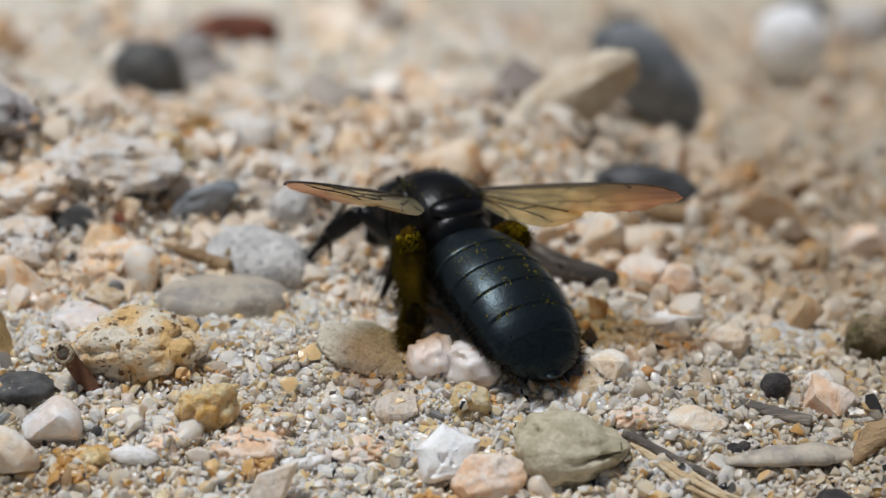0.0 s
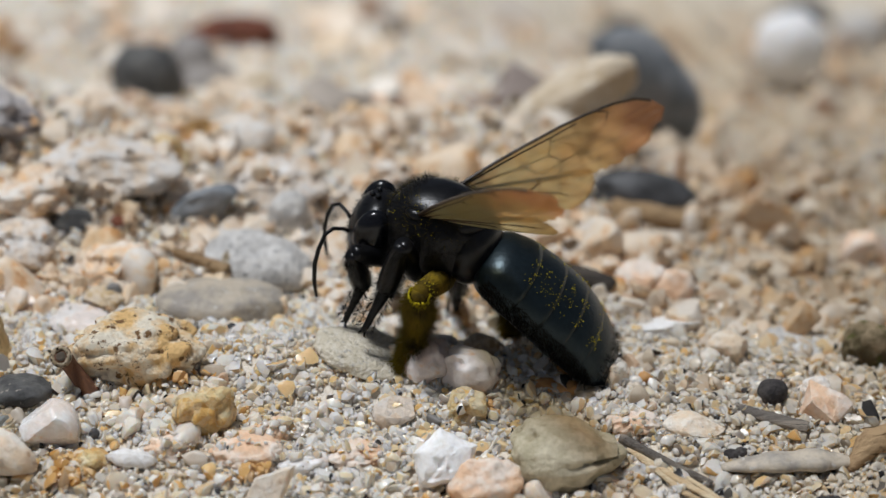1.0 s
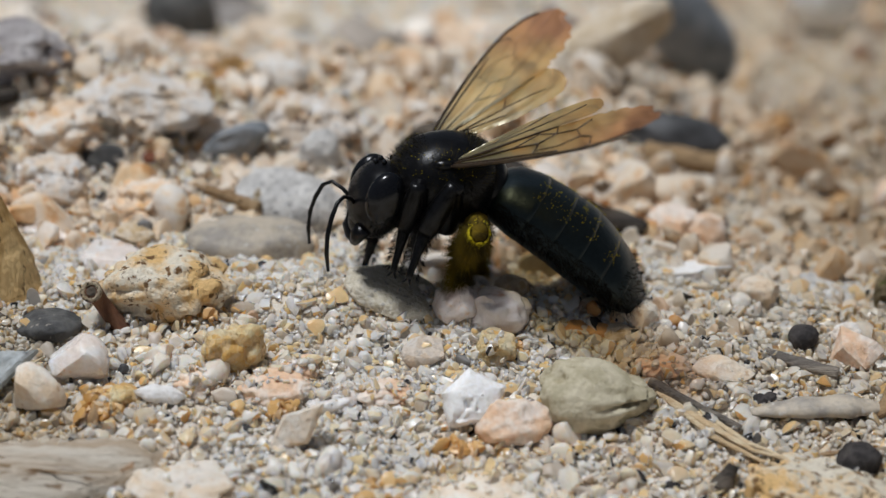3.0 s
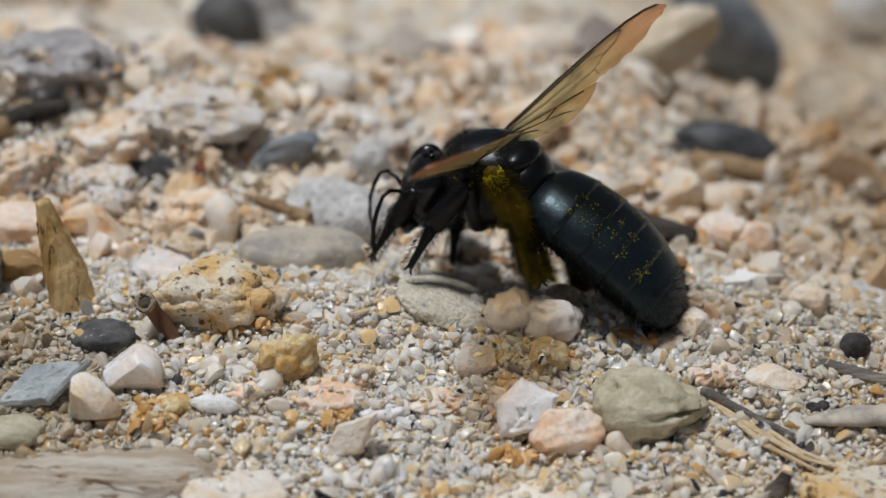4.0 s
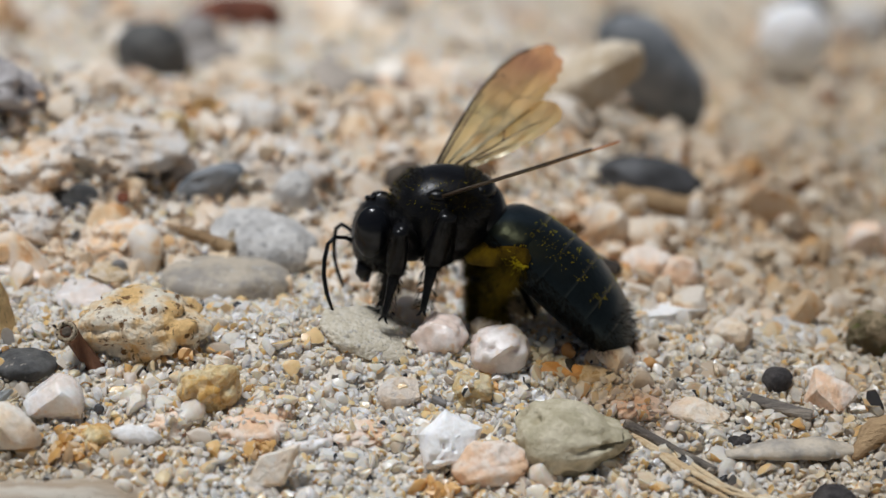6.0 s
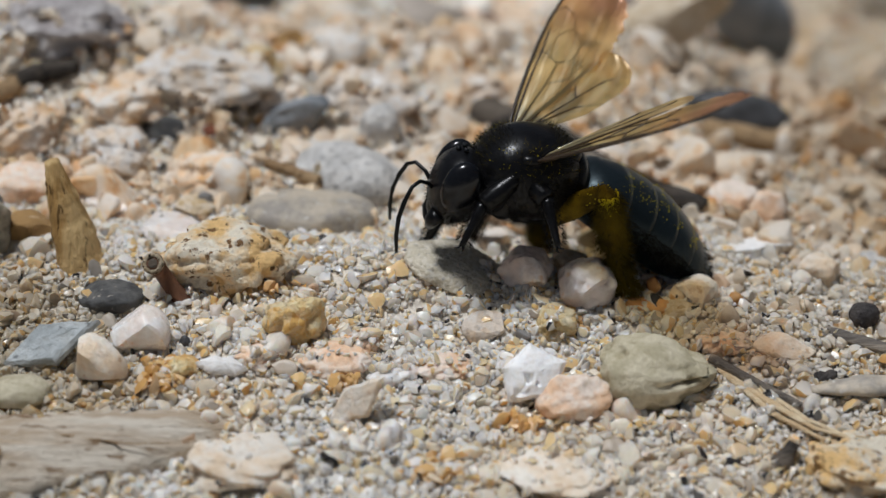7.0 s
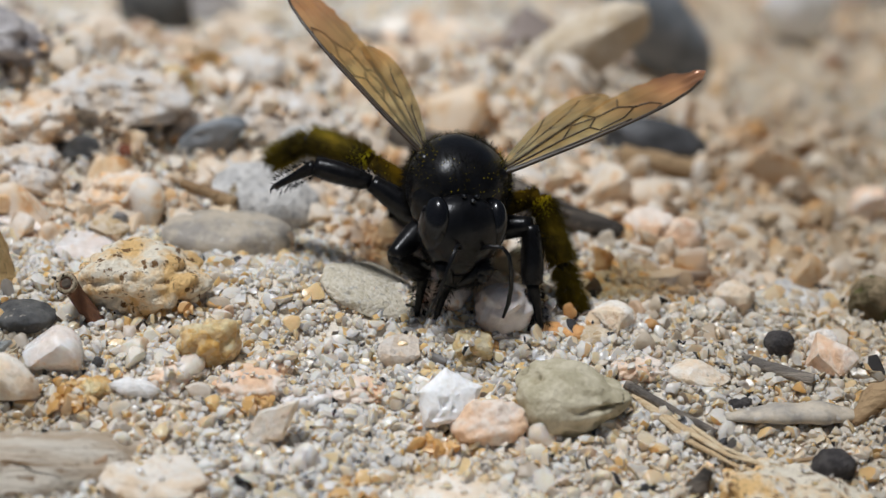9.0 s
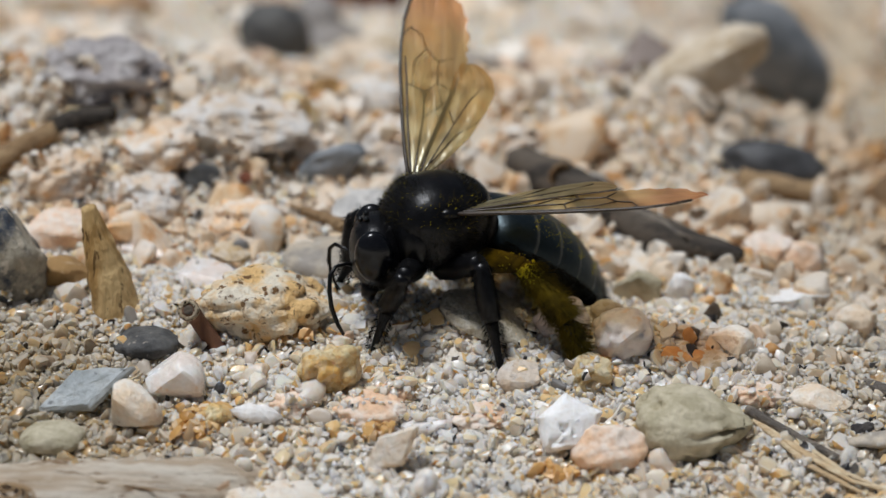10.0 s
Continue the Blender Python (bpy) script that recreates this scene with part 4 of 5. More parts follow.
def broken_twig():
    base = mm(-28.4, -4.2, -0.9)
    root = new("twig")
    root.location = base
    bm = bmesh.new()
    pts = [mm(*p) for p in ((0.6, -0.3, -0.8), (0, 0, 0.2), (-0.8, 0.1, 1.3), (-1.6, 0.2, 2.5), (-1.95, -0.1, 3.2), (-2.15, -0.8, 3.75))]
    tube(bm, pts, [0.75 * MM, 0.72 * MM, 0.66 * MM, 0.62 * MM, 0.72 * MM, 0.86 * MM], 14)
    part("bark", bm, M["twigbark"], root)
    bm = bmesh.new()
    d = (pts[-1] - pts[-2]).normalized()
    rng = random.Random(4)
    side = d.cross(Vector((0, 0, 1))).normalized()
    up = side.cross(d)
    rings = []
    for r0, r1, low, high in ((0.84, 0.86, -0.2, -0.2), (0.74, 0.84, 0.1, 0.34), (0.5, 0.6, 0.06, 0.26), (0.42, 0.46, -0.2, -0.2)):
        ring = []
        for k in range(26):
            a = 6.2832 * k / 26
            ring.append(bm.verts.new(pts[-1] + (side * math.cos(a) + up * math.sin(a)) * rng.uniform(r0, r1) * MM + d * rng.uniform(low, high) * MM))
        rings.append(ring)
    for lower, upper in zip(rings, rings[1:]):
        for k in range(26):
            bm.faces.new((lower[k], lower[(k + 1) % 26], upper[(k + 1) % 26], upper[k]))
    part("broken_end", bm, M["pith"], root, "pale frayed broken pith")
    bm = bmesh.new()
    tube(bm, [pts[-1] - d * 0.2 * MM, pts[-1] + d * 0.06 * MM], [0.5 * MM, 0.36 * MM], 12)
    part("core", bm, M["darkwood"], root, "dark hollow core")
    tagged(root, "short reddish brown twig with broken end sticking up", "twig")


broken_twig()
splinter("wood_splinter", "tan tooth-shaped wood splinter standing in the sand", "wood splinter", "splinter",
         [(-36.6, 0.4, -0.9), (-37.4, 0.8, 2.6), (-38.4, 1.2, 6.2), (-38.9, 1.3, 8.6)], [2.1, 1.75, 1.15, 0.6], 5, 9, knots=0.04)
slab = splinter("driftwood", "bleached grey driftwood slab half sunk in sand", "driftwood", "driftwood",
                [(-52, -23.0, -8.2), (-42, -20.6, -6.9), (-34, -18.9, -6.3), (-26, -17.2, -5.6), (-19.5, -15.2, -5.0)], [5.6, 5.2, 4.4, 3.0, 0.6], 7, 40, flat=0.72, knots=0.035)
bm = bmesh.new()
for ring in range(4):
    r0 = 0.35 + 0.33 * ring
    tube(bm, [mm(10.2 + 1.5 * r0 * math.cos(0.21 * k), 0.5 - 0.2 * ring + r0 * math.sin(0.21 * k) * 0.75, 5.15 + 0.45 * r0 * math.sin(0.21 * k) - 0.16 * ring) for k in range(31)], [0.11 * MM] * 31, 6)
part("knot", bm, M["brownwood"], slab, "brown ringed knot")
bm = bmesh.new()
tube(bm, [mm(x, 0.3 + 0.5 * math.sin(0.5 * x) + 0.09 * x, 5.0 - 0.055 * (x - 12) + 0.05 * math.sin(2 * x)) for x in np.linspace(13, 24, 23)], [0.02 * MM + 0.06 * MM * math.sin(3.14 * k / 22) for k in range(23)], 6)
part("crack", bm, M["brownwood"], slab, "dark curved crack")
splinter("stem", "weathered grey plant stem", "stem", "greystem",
         [(12.3, -10.6, -1.6), (15.2, -13.2, -2.2), (18.6, -15.4, -3.0)], [0.4, 0.38, 0.3], 12, 9)
splinter("straw", "dry straw blade beside a grey stem", "straw", "straw",
         [(12.8, -11.4, -2.1), (16.6, -15.6, -2.9), (19.2, -18.0, -3.4), (22.4, -18.9, -3.9)], [0.34, 0.36, 0.25, 0.12], 13, 9, flat=0.5)
splinter("straw", "thin dry straw blade in the sand", "straw", "straw",
         [(15.4, -13.2, -2.4), (18.8, -17.2, -3.2), (22.0, -18.6, -3.9)], [0.2, 0.24, 0.12], 14, 7, flat=0.6)
splinter("straw", "split dry straw strand in the sand", "straw", "straw",
         [(13.4, -12.4, -2.2), (16.4, -16.3, -3.2), (19.6, -18.6, -3.9), (23.2, -19.6, -4.5)], [0.26, 0.3, 0.22, 0.1], 25, 7, flat=0.6)
splinter("straw", "short dry straw strand beside the stem", "straw", "straw",
         [(14.0, -11.9, -2.0), (16.2, -14.6, -2.7), (18.2, -16.4, -3.3)], [0.16, 0.20, 0.10], 26, 7, flat=0.6)
splinter("stem", "thin reddish rootlet in the sand", "stem", "brownwood",
         [(21.5, -18.7, -4.1), (25.0, -17.6, -3.9), (28.5, -17.2, -3.8)], [0.22, 0.25, 0.2], 15, 7)
splinter("wood_chip", "flat grey weathered wood chip on the sand", "wood chip", "grey_pebble",
         [(19.6, -13.7, -2.6), (23.2, -13.5, -2.3), (27.2, -13.0, -2.4), (30.2, -12.6, -2.8)], [0.45, 1.15, 1.30, 0.40], 16, 12, flat=0.6)
splinter("wood_chip", "dark grey bark sliver on the sand", "wood chip", "greystem",
         [(21.8, -6.1, -1.3), (24.5, -7.7, -1.6), (27.2, -8.6, -1.9)], [0.45, 0.70, 0.60], 17, 9, flat=0.7)
splinter("wood_chip", "dark charred chip stuck in the sand", "wood chip", "darkwood",
         [(16.4, -20.6, -5.2), (17.4, -19.8, -3.6)], [1.0, 0.4], 18, 8)
splinter("leaf", "curled brown dry leaf edge on the sand", "leaf", "brownwood",
         [(29.4, -13.4, -3.1), (31.6, -11.5, -1.6), (35.6, -11.1, -1.2)], [0.40, 1.40, 2.00], 19, 9, flat=0.8)
plate("slate_chip", "grey-green slate chip leaning on a stone", "slate chip", "slate", (3.9, 2.1, 4), -37.9, -11.2, -1.2, 28, -22, 14, 1.0, 31)
plate("shell_fragment", "white porous shell fragment standing in the sand", "shell fragment", "shell", (2.7, 2.5, 5), -1.5, -14.2, -1.5, 52, -14, 20, 1.3, 37, dome=0.5, holes=7)
plate("shell_chip", "small curved white shell chip on the sand", "shell chip", "white", (2.1, 0.9, 6), -24.6, -12.8, -1.9, 24, 4, -4, 0.35, 32, dome=0.5)
plate("stone_shard", "greenish white stone shard leaning in the sand", "stone shard", "cream", (3.1, 1.5, 4), -14.6, -16.6, -2.5, 58, -44, 6, 0.9, 33)

log = splinter("driftwood", "dark wet driftwood stick behind the bee", "driftwood", "darkwood",
         [(-4.0, 29.5, 1.8), (0.7, 24.4, 1.6), (7.6, 16.3, 0.6), (14.5, 12.3, 0.8)], [1.76, 2.02, 1.76, 0.67], 8, 10)
bm = bmesh.new()
for ring in range(3):
    r0 = 0.9 - 0.27 * ring
    tube(bm, [mm(3.6 + r0 * math.cos(0.21 * k), -5.2 - 0.3 * r0 + 0.6 * r0 * math.cos(0.21 * k), 1.35 + r0 * math.sin(0.21 * k)) for k in range(31)], [0.16 * MM] * 31, 6)
part("knot", bm, M["brownwood"], log, "curled brown knot")
bm = bmesh.new()
tube(bm, [mm(5.5 + 0.95 * k, -7.4 - 0.92 * k + 0.15 * math.sin(1.3 * k), 1.25 - 0.13 * k + 0.1 * math.sin(2.1 * k)) for k in range(10)], [(0.1 + 0.22 * math.sin(3.1416 * k / 9)) * MM for k in range(10)], 7)
part("bark_strip", bm, M["greystem"], log, "lifted grey bark strip")
splinter("stick", "brown weathered stick on the sand", "stick", "brownwood",
         [(16.8, 30.5, 0.2), (22.6, 31.3, -1.1), (28.9, 33.2, -2.9)], [1.16, 1.22, 0.86], 9, 10)
splinter("stick", "orange-brown stick lying on the heap", "stick", "brownwood",
         [(-50.3, 19.4, 4.3), (-47.7, 21.7, 5.4), (-45.1, 23.8, 6.2)], [1.00, 1.01, 0.91], 10, 10)
splinter("stick", "charred black stick end on the heap", "stick", "darkwood",
         [(-45.3, 23.8, 6.4), (-42.9, 25.5, 6.8), (-40.0, 25.1, 7.4)], [1.01, 1.02, 0.61], 21, 10)
splinter("stick", "pale tan branch lying far behind", "stick", "tan",
         [(43.3, 176.9, -24.3), (46.1, 155.6, -23.8), (44.1, 107.8, -14.4)], [1.97, 2.03, 1.60], 11, 10)
splinter("stick", "short dark stick on the heap of grit", "stick", "brownwood",
         [(-41.4, 16.0, 2.3), (-36.8, 16.0, 2.2)], [0.64, 0.44], 23, 10)
splinter("stick", "brown weathered stick lying far behind", "stick", "brownwood",
         [(-61.0, 100.2, -8.1), (-43.6, 98.6, -7.7)], [1.26, 1.11], 24, 10)
splinter("twig", "tiny dry twig on a grey stone", "twig", "brownwood",
         [(-22.8, 14.8, 3.0), (-20.4, 13.3, 2.8), (-18.3, 12.0, 2.5)], [0.44, 0.48, 0.57], 20, 10)
splinter("bark_chip", "upright brown bark chip beside a stone", "bark chip", "pith",
         [(-18.6, 12.3, 2.4), (-18.1, 15.9, 2.9)], [0.67, 0.44], 22, 10)


# ---- carpenter bee; lengths in mm, x forward, y to its left, z up, origin in the thorax ----
def lump(centre, half, detail=4, power=1.0, rough=0.0, seed=1):
    rng = np.random.default_rng(seed)
    v, f = BALLS[detail]
    v = np.sign(v) * np.abs(v) ** power
    if rough:
        v = v * (1 + rough * bumps(v, rng, 8, 3.0, 9.0))[:, None]
    return (v * np.array(half) + np.array(centre)), f


def hairs(name, base, way, length, radius, material, parent, seed, label="", jitter=0.35, droop=0.0):
    """A coat of thin hairs: one object. base, way: arrays in mm."""
    rng = np.random.default_rng(seed)
    n = len(base)
    d = way + rng.normal(0, jitter, (n, 3))
    d[:, 2] -= droop
    d /= np.linalg.norm(d, axis=1)[:, None]
    s = np.cross(d, [0.3, 0.5, 0.8])
    s /= np.linalg.norm(s, axis=1)[:, None]
    u = np.cross(s, d)
    ln = length * rng.uniform(0.6, 1.25, n)
    v = np.zeros((n, 4, 3))
    for k in range(3):
        a = 2.0944 * k
        v[:, k] = base - d * 0.1 + radius * (math.cos(a) * s + math.sin(a) * u)
    v[:, 3] = base + d * ln[:, None]
    f = np.array([[0, 1, 3], [1, 2, 3], [2, 0, 3]])[None] + (np.arange(n) * 4)[:, None, None]
    ob = from_arrays(name, v.reshape(-1, 3) * MM, f.reshape(-1, 3), material, True)
    ob.parent = parent
    return tagged(ob, label)


def dust(name, points, size, material, parent, seed, label=""):
    """Pollen grains stuck on a surface: one object."""
    rng = np.random.default_rng(seed)
    bv, bf = BALLS[1]
    n = len(points)
    v = points[:, None, :] + bv[None] * (size * rng.uniform(0.5, 1.3, n))[:, None, None]
    f = bf[None] + (np.arange(n) * len(bv))[:, None, None]
    ob = from_arrays(name, v.reshape(-1, 3) * MM, f.reshape(-1, 3), material, True)
    ob.parent = parent
    return tagged(ob, label)


def child(name, vf, material, parent, label=""):
    ob = from_arrays(name, vf[0] * MM, vf[1], material, True)
    ob.parent = parent
    return tagged(ob, label)


def on_ball(rng, n, centre, half, keep):
    p = rng.normal(size=(n * 4, 3))
    p /= np.linalg.norm(p, axis=1)[:, None]
    p = p[keep(p)][:n]
    return p * np.array(half) + np.array(centre), p / np.array(half) * max(half)


NECK, WAIST = Vector((3.2, 0, -0.8)), Vector((-3.7, 0, -0.6))
WING_ROOT = Vector((0.6, 2.9, 2.0))
bee = new("carpenter_bee")
tagged(bee, "black carpenter bee with amber wings and yellow pollen, digging in sand", "bee")
rng = np.random.default_rng(77)

# thorax
thorax = child("thorax", lump((0, 0, 0), (4.4, 4.0, 3.75), 4, 0.92, 0.015, 3), CHITIN, bee)
p, d = on_ball(rng, 9000, (0, 0, 0), (4.25, 3.95, 3.7), lambda q: (q[:, 2] < 0.72) | (q[:, 0] < -0.3) | (q[:, 0] > 0.45))
hairs("thorax_hair", p, d, 0.8, 0.03, HAIR, thorax, 5, jitter=0.55)
p, d = on_ball(rng, 700, (0, 0, 0), (4.25, 3.95, 3.7), lambda q: (q[:, 2] > 0.1) & ((q[:, 2] < 0.8) | (q[:, 0] < -0.3)))
hairs("pollen_hair", p, d, 0.8, 0.02, POLLENHAIR, thorax, 15, "pollen-dusted hair tips", jitter=0.5)
p, d = on_ball(rng, 130, (0, 0, 0), (4.5, 4.2, 3.95), lambda q: (q[:, 2] > 0.25) & ((np.abs(q[:, 1]) > 0.5) | (q[:, 0] > 0.6)))
dust("pollen_dust", p + d * 0.15, 0.035, POLLEN, thorax, 6, "scattered yellow pollen grains")
for s in (1, -1):
    child("tegula", lump((0.9, 2.9 * s, 2.0), (1.0, 0.7, 0.55), 3), CHITIN, thorax)
child("pronotum", lump((2.9, 0, -0.9), (1.7, 3.3, 2.7), 3), CHITIN, thorax)
child("propodeum", lump((-3.4, 0, -0.4), (1.8, 3.1, 2.9), 3), CHITIN, thorax)
child("scutellum", lump((-2.6, 0, 2.1), (1.5, 2.6, 1.1), 3), CHITIN, thorax)

# head
hv, hf = lump((1.9, 0, -1.3), (2.2, 3.45, 3.1), 4, 0.97, 0.008, 4)
hv[:, 1] *= np.interp(hv[:, 2], [-4.4, -2.5, 0.0, 1.9], [0.74, 0.95, 1.03, 0.98])
head = child("head", (hv, hf), CHITIN, bee)
for s in (1, -1):
    child("eye", lump((2.1, 2.5 * s, -0.55), (1.55, 1.08, 2.2), 4, 1.0), EYE, head)
    bm = bmesh.new()
    tube(bm, [mm(2.7, 1.4 * s, -3.4), mm(3.0, 1.25 * s, -4.2), mm(2.9, 0.75 * s, -4.8), mm(2.7, 0.2 * s, -5.2)], [0.75 * MM, 0.62 * MM, 0.42 * MM, 0.12 * MM], 9)
    part("mandible", bm, CHITIN, head)
    bm = bmesh.new()
    tube(bm, [mm(3.7, 0.75 * s, -1.9), mm(4.4, 1.3 * s, -1.4), mm(5.2, 2.0 * s, -1.2), mm(5.7, 2.4 * s, -1.7), mm(5.9, 2.75 * s, -2.9), mm(5.9, 3.0 * s, -4.2), mm(5.6, 3.2 * s, -5.6), mm(5.1, 3.3 * s, -6.9)],
         [0.2 * MM, 0.16 * MM, 0.16 * MM, 0.17 * MM, 0.19 * MM, 0.19 * MM, 0.18 * MM, 0.12 * MM], 8)
    part("antenna", bm, CHITIN, head)
for q in ((2.9, 0.0, 1.65), (2.4, 0.55, 1.85), (2.4, -0.55, 1.85)):
    child("ocellus", lump(q, (0.24, 0.24, 0.22), 2), EYE, head)
child("clypeus", lump((2.7, 0, -3.1), (0.95, 1.6, 1.35), 3), CHITIN, head)
p, d = on_ball(rng, 1500, (1.9, 0, -1.3), (2.1, 3.3, 3.0), lambda q: (q[:, 2] < -0.3) | (q[:, 0] < 0.25) | (np.abs(q[:, 1]) < 0.35))
hairs("head_hair", p, d, 0.5, 0.026, HAIR, head, 8, jitter=0.5)

# abdomen: overlapping back plates
ABD_S = [0.0, 0.5, 1.4, 3.2, 5.4, 7.8, 10.0, 12.0, 13.5, 14.8, 15.6]
ABD_W = [1.6, 3.0, 3.9, 4.4, 4.6, 4.65, 4.55, 4.25, 3.65, 2.6, 0.4]


def abd(s, a, grow=1.0):
    w = float(np.interp(s, ABD_S, ABD_W)) * grow
    z0 = 0.5 * math.sin(min(s, 15.6) / 15.6 * 3.14) - 1.5 * (s / 15.6) ** 2
    up = (0.66 if math.sin(a) > 0 else 0.56) * float(np.interp(s, [9.0, 13.5, 15.6], [1.0, 0.84, 0.66]))
    return (-s, w * math.cos(a), z0 + w * up * math.sin(a))


abdomen = None
cuts_at = [0.0, 3.4, 5.9, 8.3, 10.6, 12.8, 15.6]
for i in range(6):
    bm = bmesh.new()
    rows = []
    s0, s1 = cuts_at[i], cuts_at[i + 1] + (0.45 if i < 5 else 0)
    steps = 9
    for k in range(steps + 1):
        s = s0 + (s1 - s0) * k / steps
        g = 0.988 + 0.020 * (k / steps) if i < 5 else 0.985
        rows.append([bm.verts.new(mm(*abd(min(s, 15.6), 6.2832 * j / 40, g))) for j in range(40)])
    last = [bm.verts.new(v.co * 1.0 + (Vector((v.co.x, 0, -0.0003)) - v.co) * 0.06) for v in rows[-1]]
    rows.append(last)
    for r0, r1 in zip(rows, rows[1:]):
        for j in range(40):
            bm.faces.new((r0[j], r1[j], r1[(j + 1) % 40], r0[(j + 1) % 40]))
    bm.faces.new(rows[0])
    bm.faces.new(rows[-1][::-1])
    bmesh.ops.recalc_face_normals(bm, faces=bm.faces)
    if i == 0:
        abdomen = part("abdomen", bm, TERGITE, bee, "blue-black shiny segmented abdomen")
    else:
        part("tergite", bm, TERGITE, abdomen)
base, way = [], []
for _ in range(3200):
    s = rng.uniform(1, 15.3)
    a = rng.choice([rng.uniform(-0.5, 0.15), rng.uniform(3.0, 3.65)]) if s < 12.5 else rng.uniform(0, 6.28)
    base.append(abd(s, a))
    way.append((-0.5, math.cos(a), 0.6 * math.sin(a)))
hairs("abdomen_hair", np.array(base), np.array(way), 0.8, 0.026, HAIR, abdomen, 9)
spots = []
for _ in range(300):
    lane = rng.choice([0.75, 0.95, 1.25, 1.9, 2.3])
    s = rng.choice([3.7, 6.1, 8.6, 10.8, 7.2, 4.8]) + rng.normal(0, 0.3)
    spots.append(abd(s, lane + rng.normal(0, 0.12), 1.02))
dust("pollen_dust", np.array(spots), 0.036, POLLEN, abdomen, 10, "lines of yellow pollen grains")


# wings: the span runs along x, the leading edge is on the +y side
def blade(name, shape, parent, label=""):
    """Thin corrugated membrane between a leading and a trailing edge; shape: rows of x, lead, trail."""
    bm = bmesh.new()
    cols = 12
    top, bot = [], []
    r = random.Random(len(shape))
    xs = [q[0] for q in shape]
    n = 40
    for i in range(n + 1):
        x = xs[0] + (xs[-1] - xs[0]) * i / n
        le = float(np.interp(x, xs, [q[1] for q in shape]))
        tr = float(np.interp(x, xs, [q[2] for q in shape]))
        if x > 12.5:
            tr += r.uniform(0, 0.6) * (1.0 if i % 3 else 0.3)
        a, b = [], []
        for j in range(cols + 1):
            u = j / cols
            y = le * (1 - u) + tr * u
            z = 0.05 * math.sin(u * 16 + 0.25 * x) * (0.4 + u) + 0.2 * math.sin(x * 0.16) * u
            a.append(bm.verts.new(mm(x, y, z + 0.012)))
            b.append(bm.verts.new(mm(x, y, z - 0.012)))
        top.append(a)
        bot.append(b)
    for i in range(n):
        for j in range(cols):
            bm.faces.new((top[i][j], top[i + 1][j], top[i + 1][j + 1], top[i][j + 1]))
    for v in [q for row in bot for q in row]:
        bm.verts.remove(v)
    return part(name, bm, WING, parent, label)


FORE = [(0, 0.25, -0.35), (1.5, 0.5, -0.8), (4, 0.75, -1.9), (7, 0.95, -3.1), (10, 1.05, -4.1), (12.5, 1.0, -4.9), (15, 0.75, -5.2), (17, 0.2, -4.7), (18.5, -0.7, -3.7), (19.5, -1.9, -2.5)]
HIND = [(0.3, -0.4, -0.7), (2.5, -1.1, -2.9), (5, -2.0, -5.0), (8, -3.1, -6.6), (9.6, -3.4, -7.2), (10.8, -3.8, -7.0), (11.6, -4.1, -6.3), (12.0, -4.4, -5.5)]


def add_veins(lines, parent):
    for r, *pts in lines:
        bm = bmesh.new()
        q = [mm(x, y, 0.10 * math.sin(x) * 0.2) for x, y in pts]
        fine = []
        for a, b in zip(q, q[1:]):
            fine += [a.lerp(b, k / 4) for k in range(4)]
        fine.append(q[-1])
        tube(bm, fine, [(r if r > 0.15 else 0.85 * r) * MM * (1 - 0.35 * k / len(fine)) for k in range(len(fine))], 6)
        part("vein", bm, VEIN, parent)


FORE_VEINS = [
    (0.17, (0, 0.2), (1.5, 0.45), (4, 0.7), (7, 0.9), (10, 1.0), (12.5, 0.95), (15, 0.7), (17, 0.15), (18.4, -0.7)),
    (0.13, (0, 0.0), (3, 0.25), (6, 0.4), (9, 0.45), (11.5, 0.6)),
    (0.11, (0, -0.15), (3, -0.5), (6, -0.95), (8.5, -1.1)),
    (0.11, (0, -0.3), (3, -1.2), (6, -2.3), (9, -3.4)),
    (0.08, (6, -0.9), (7.6, -2.6)), (0.08, (8.5, -1.1), (9.6, -2.2), (9, -3.4)), (0.08, (8.5, -1.1), (9, 0.45)),
    (0.08, (9.6, -2.2), (11.6, -2.3), (12.6, -1.2), (11.2, -0.2), (9, 0.0)), (0.08, (11.6, -2.3), (12.2, -3.6)),
    (0.08, (12.6, -1.2), (13.8, -0.9), (14.4, 0.2), (13.4, 0.8)), (0.07, (7.6, -2.6), (9.6, -2.2)),
]
HIND_VEINS = [
    (0.10, (0.3, -0.5), (2.5, -1.2), (5, -2.1), (8, -3.2), (10.5, -4.1)),
    (0.08, (0.3, -0.6), (3, -2.0), (6, -3.6), (8.5, -5.0), (10, -6.2)),
    (0.07, (6, -3.6), (7.4, -3.1)), (0.07, (2, -1.6), (5, -3.8), (6.6, -5.8)),
]
wings = []
for s in (1, -1):
    w = blade("forewing", FORE, bee, "smoky amber translucent wing with dark veins")
    add_veins(FORE_VEINS, w)
    h = blade("hindwing", HIND, w)
    h.location = (0, 0, -0.0001)
    add_veins(HIND_VEINS, w)
    wings.append(w)


# legs: femur, tibia and tarsus, each along its own +x
def bone(name, length, radii, material, parent):
    bm = bmesh.new()
    n = 10
    tube(bm, [mm(length * k / n, 0, 0) for k in range(n + 1)], [float(np.interp(k / n, np.linspace(0, 1, len(radii)), radii)) * MM for k in range(n + 1)], 10)
    return part(name, bm, material, parent)


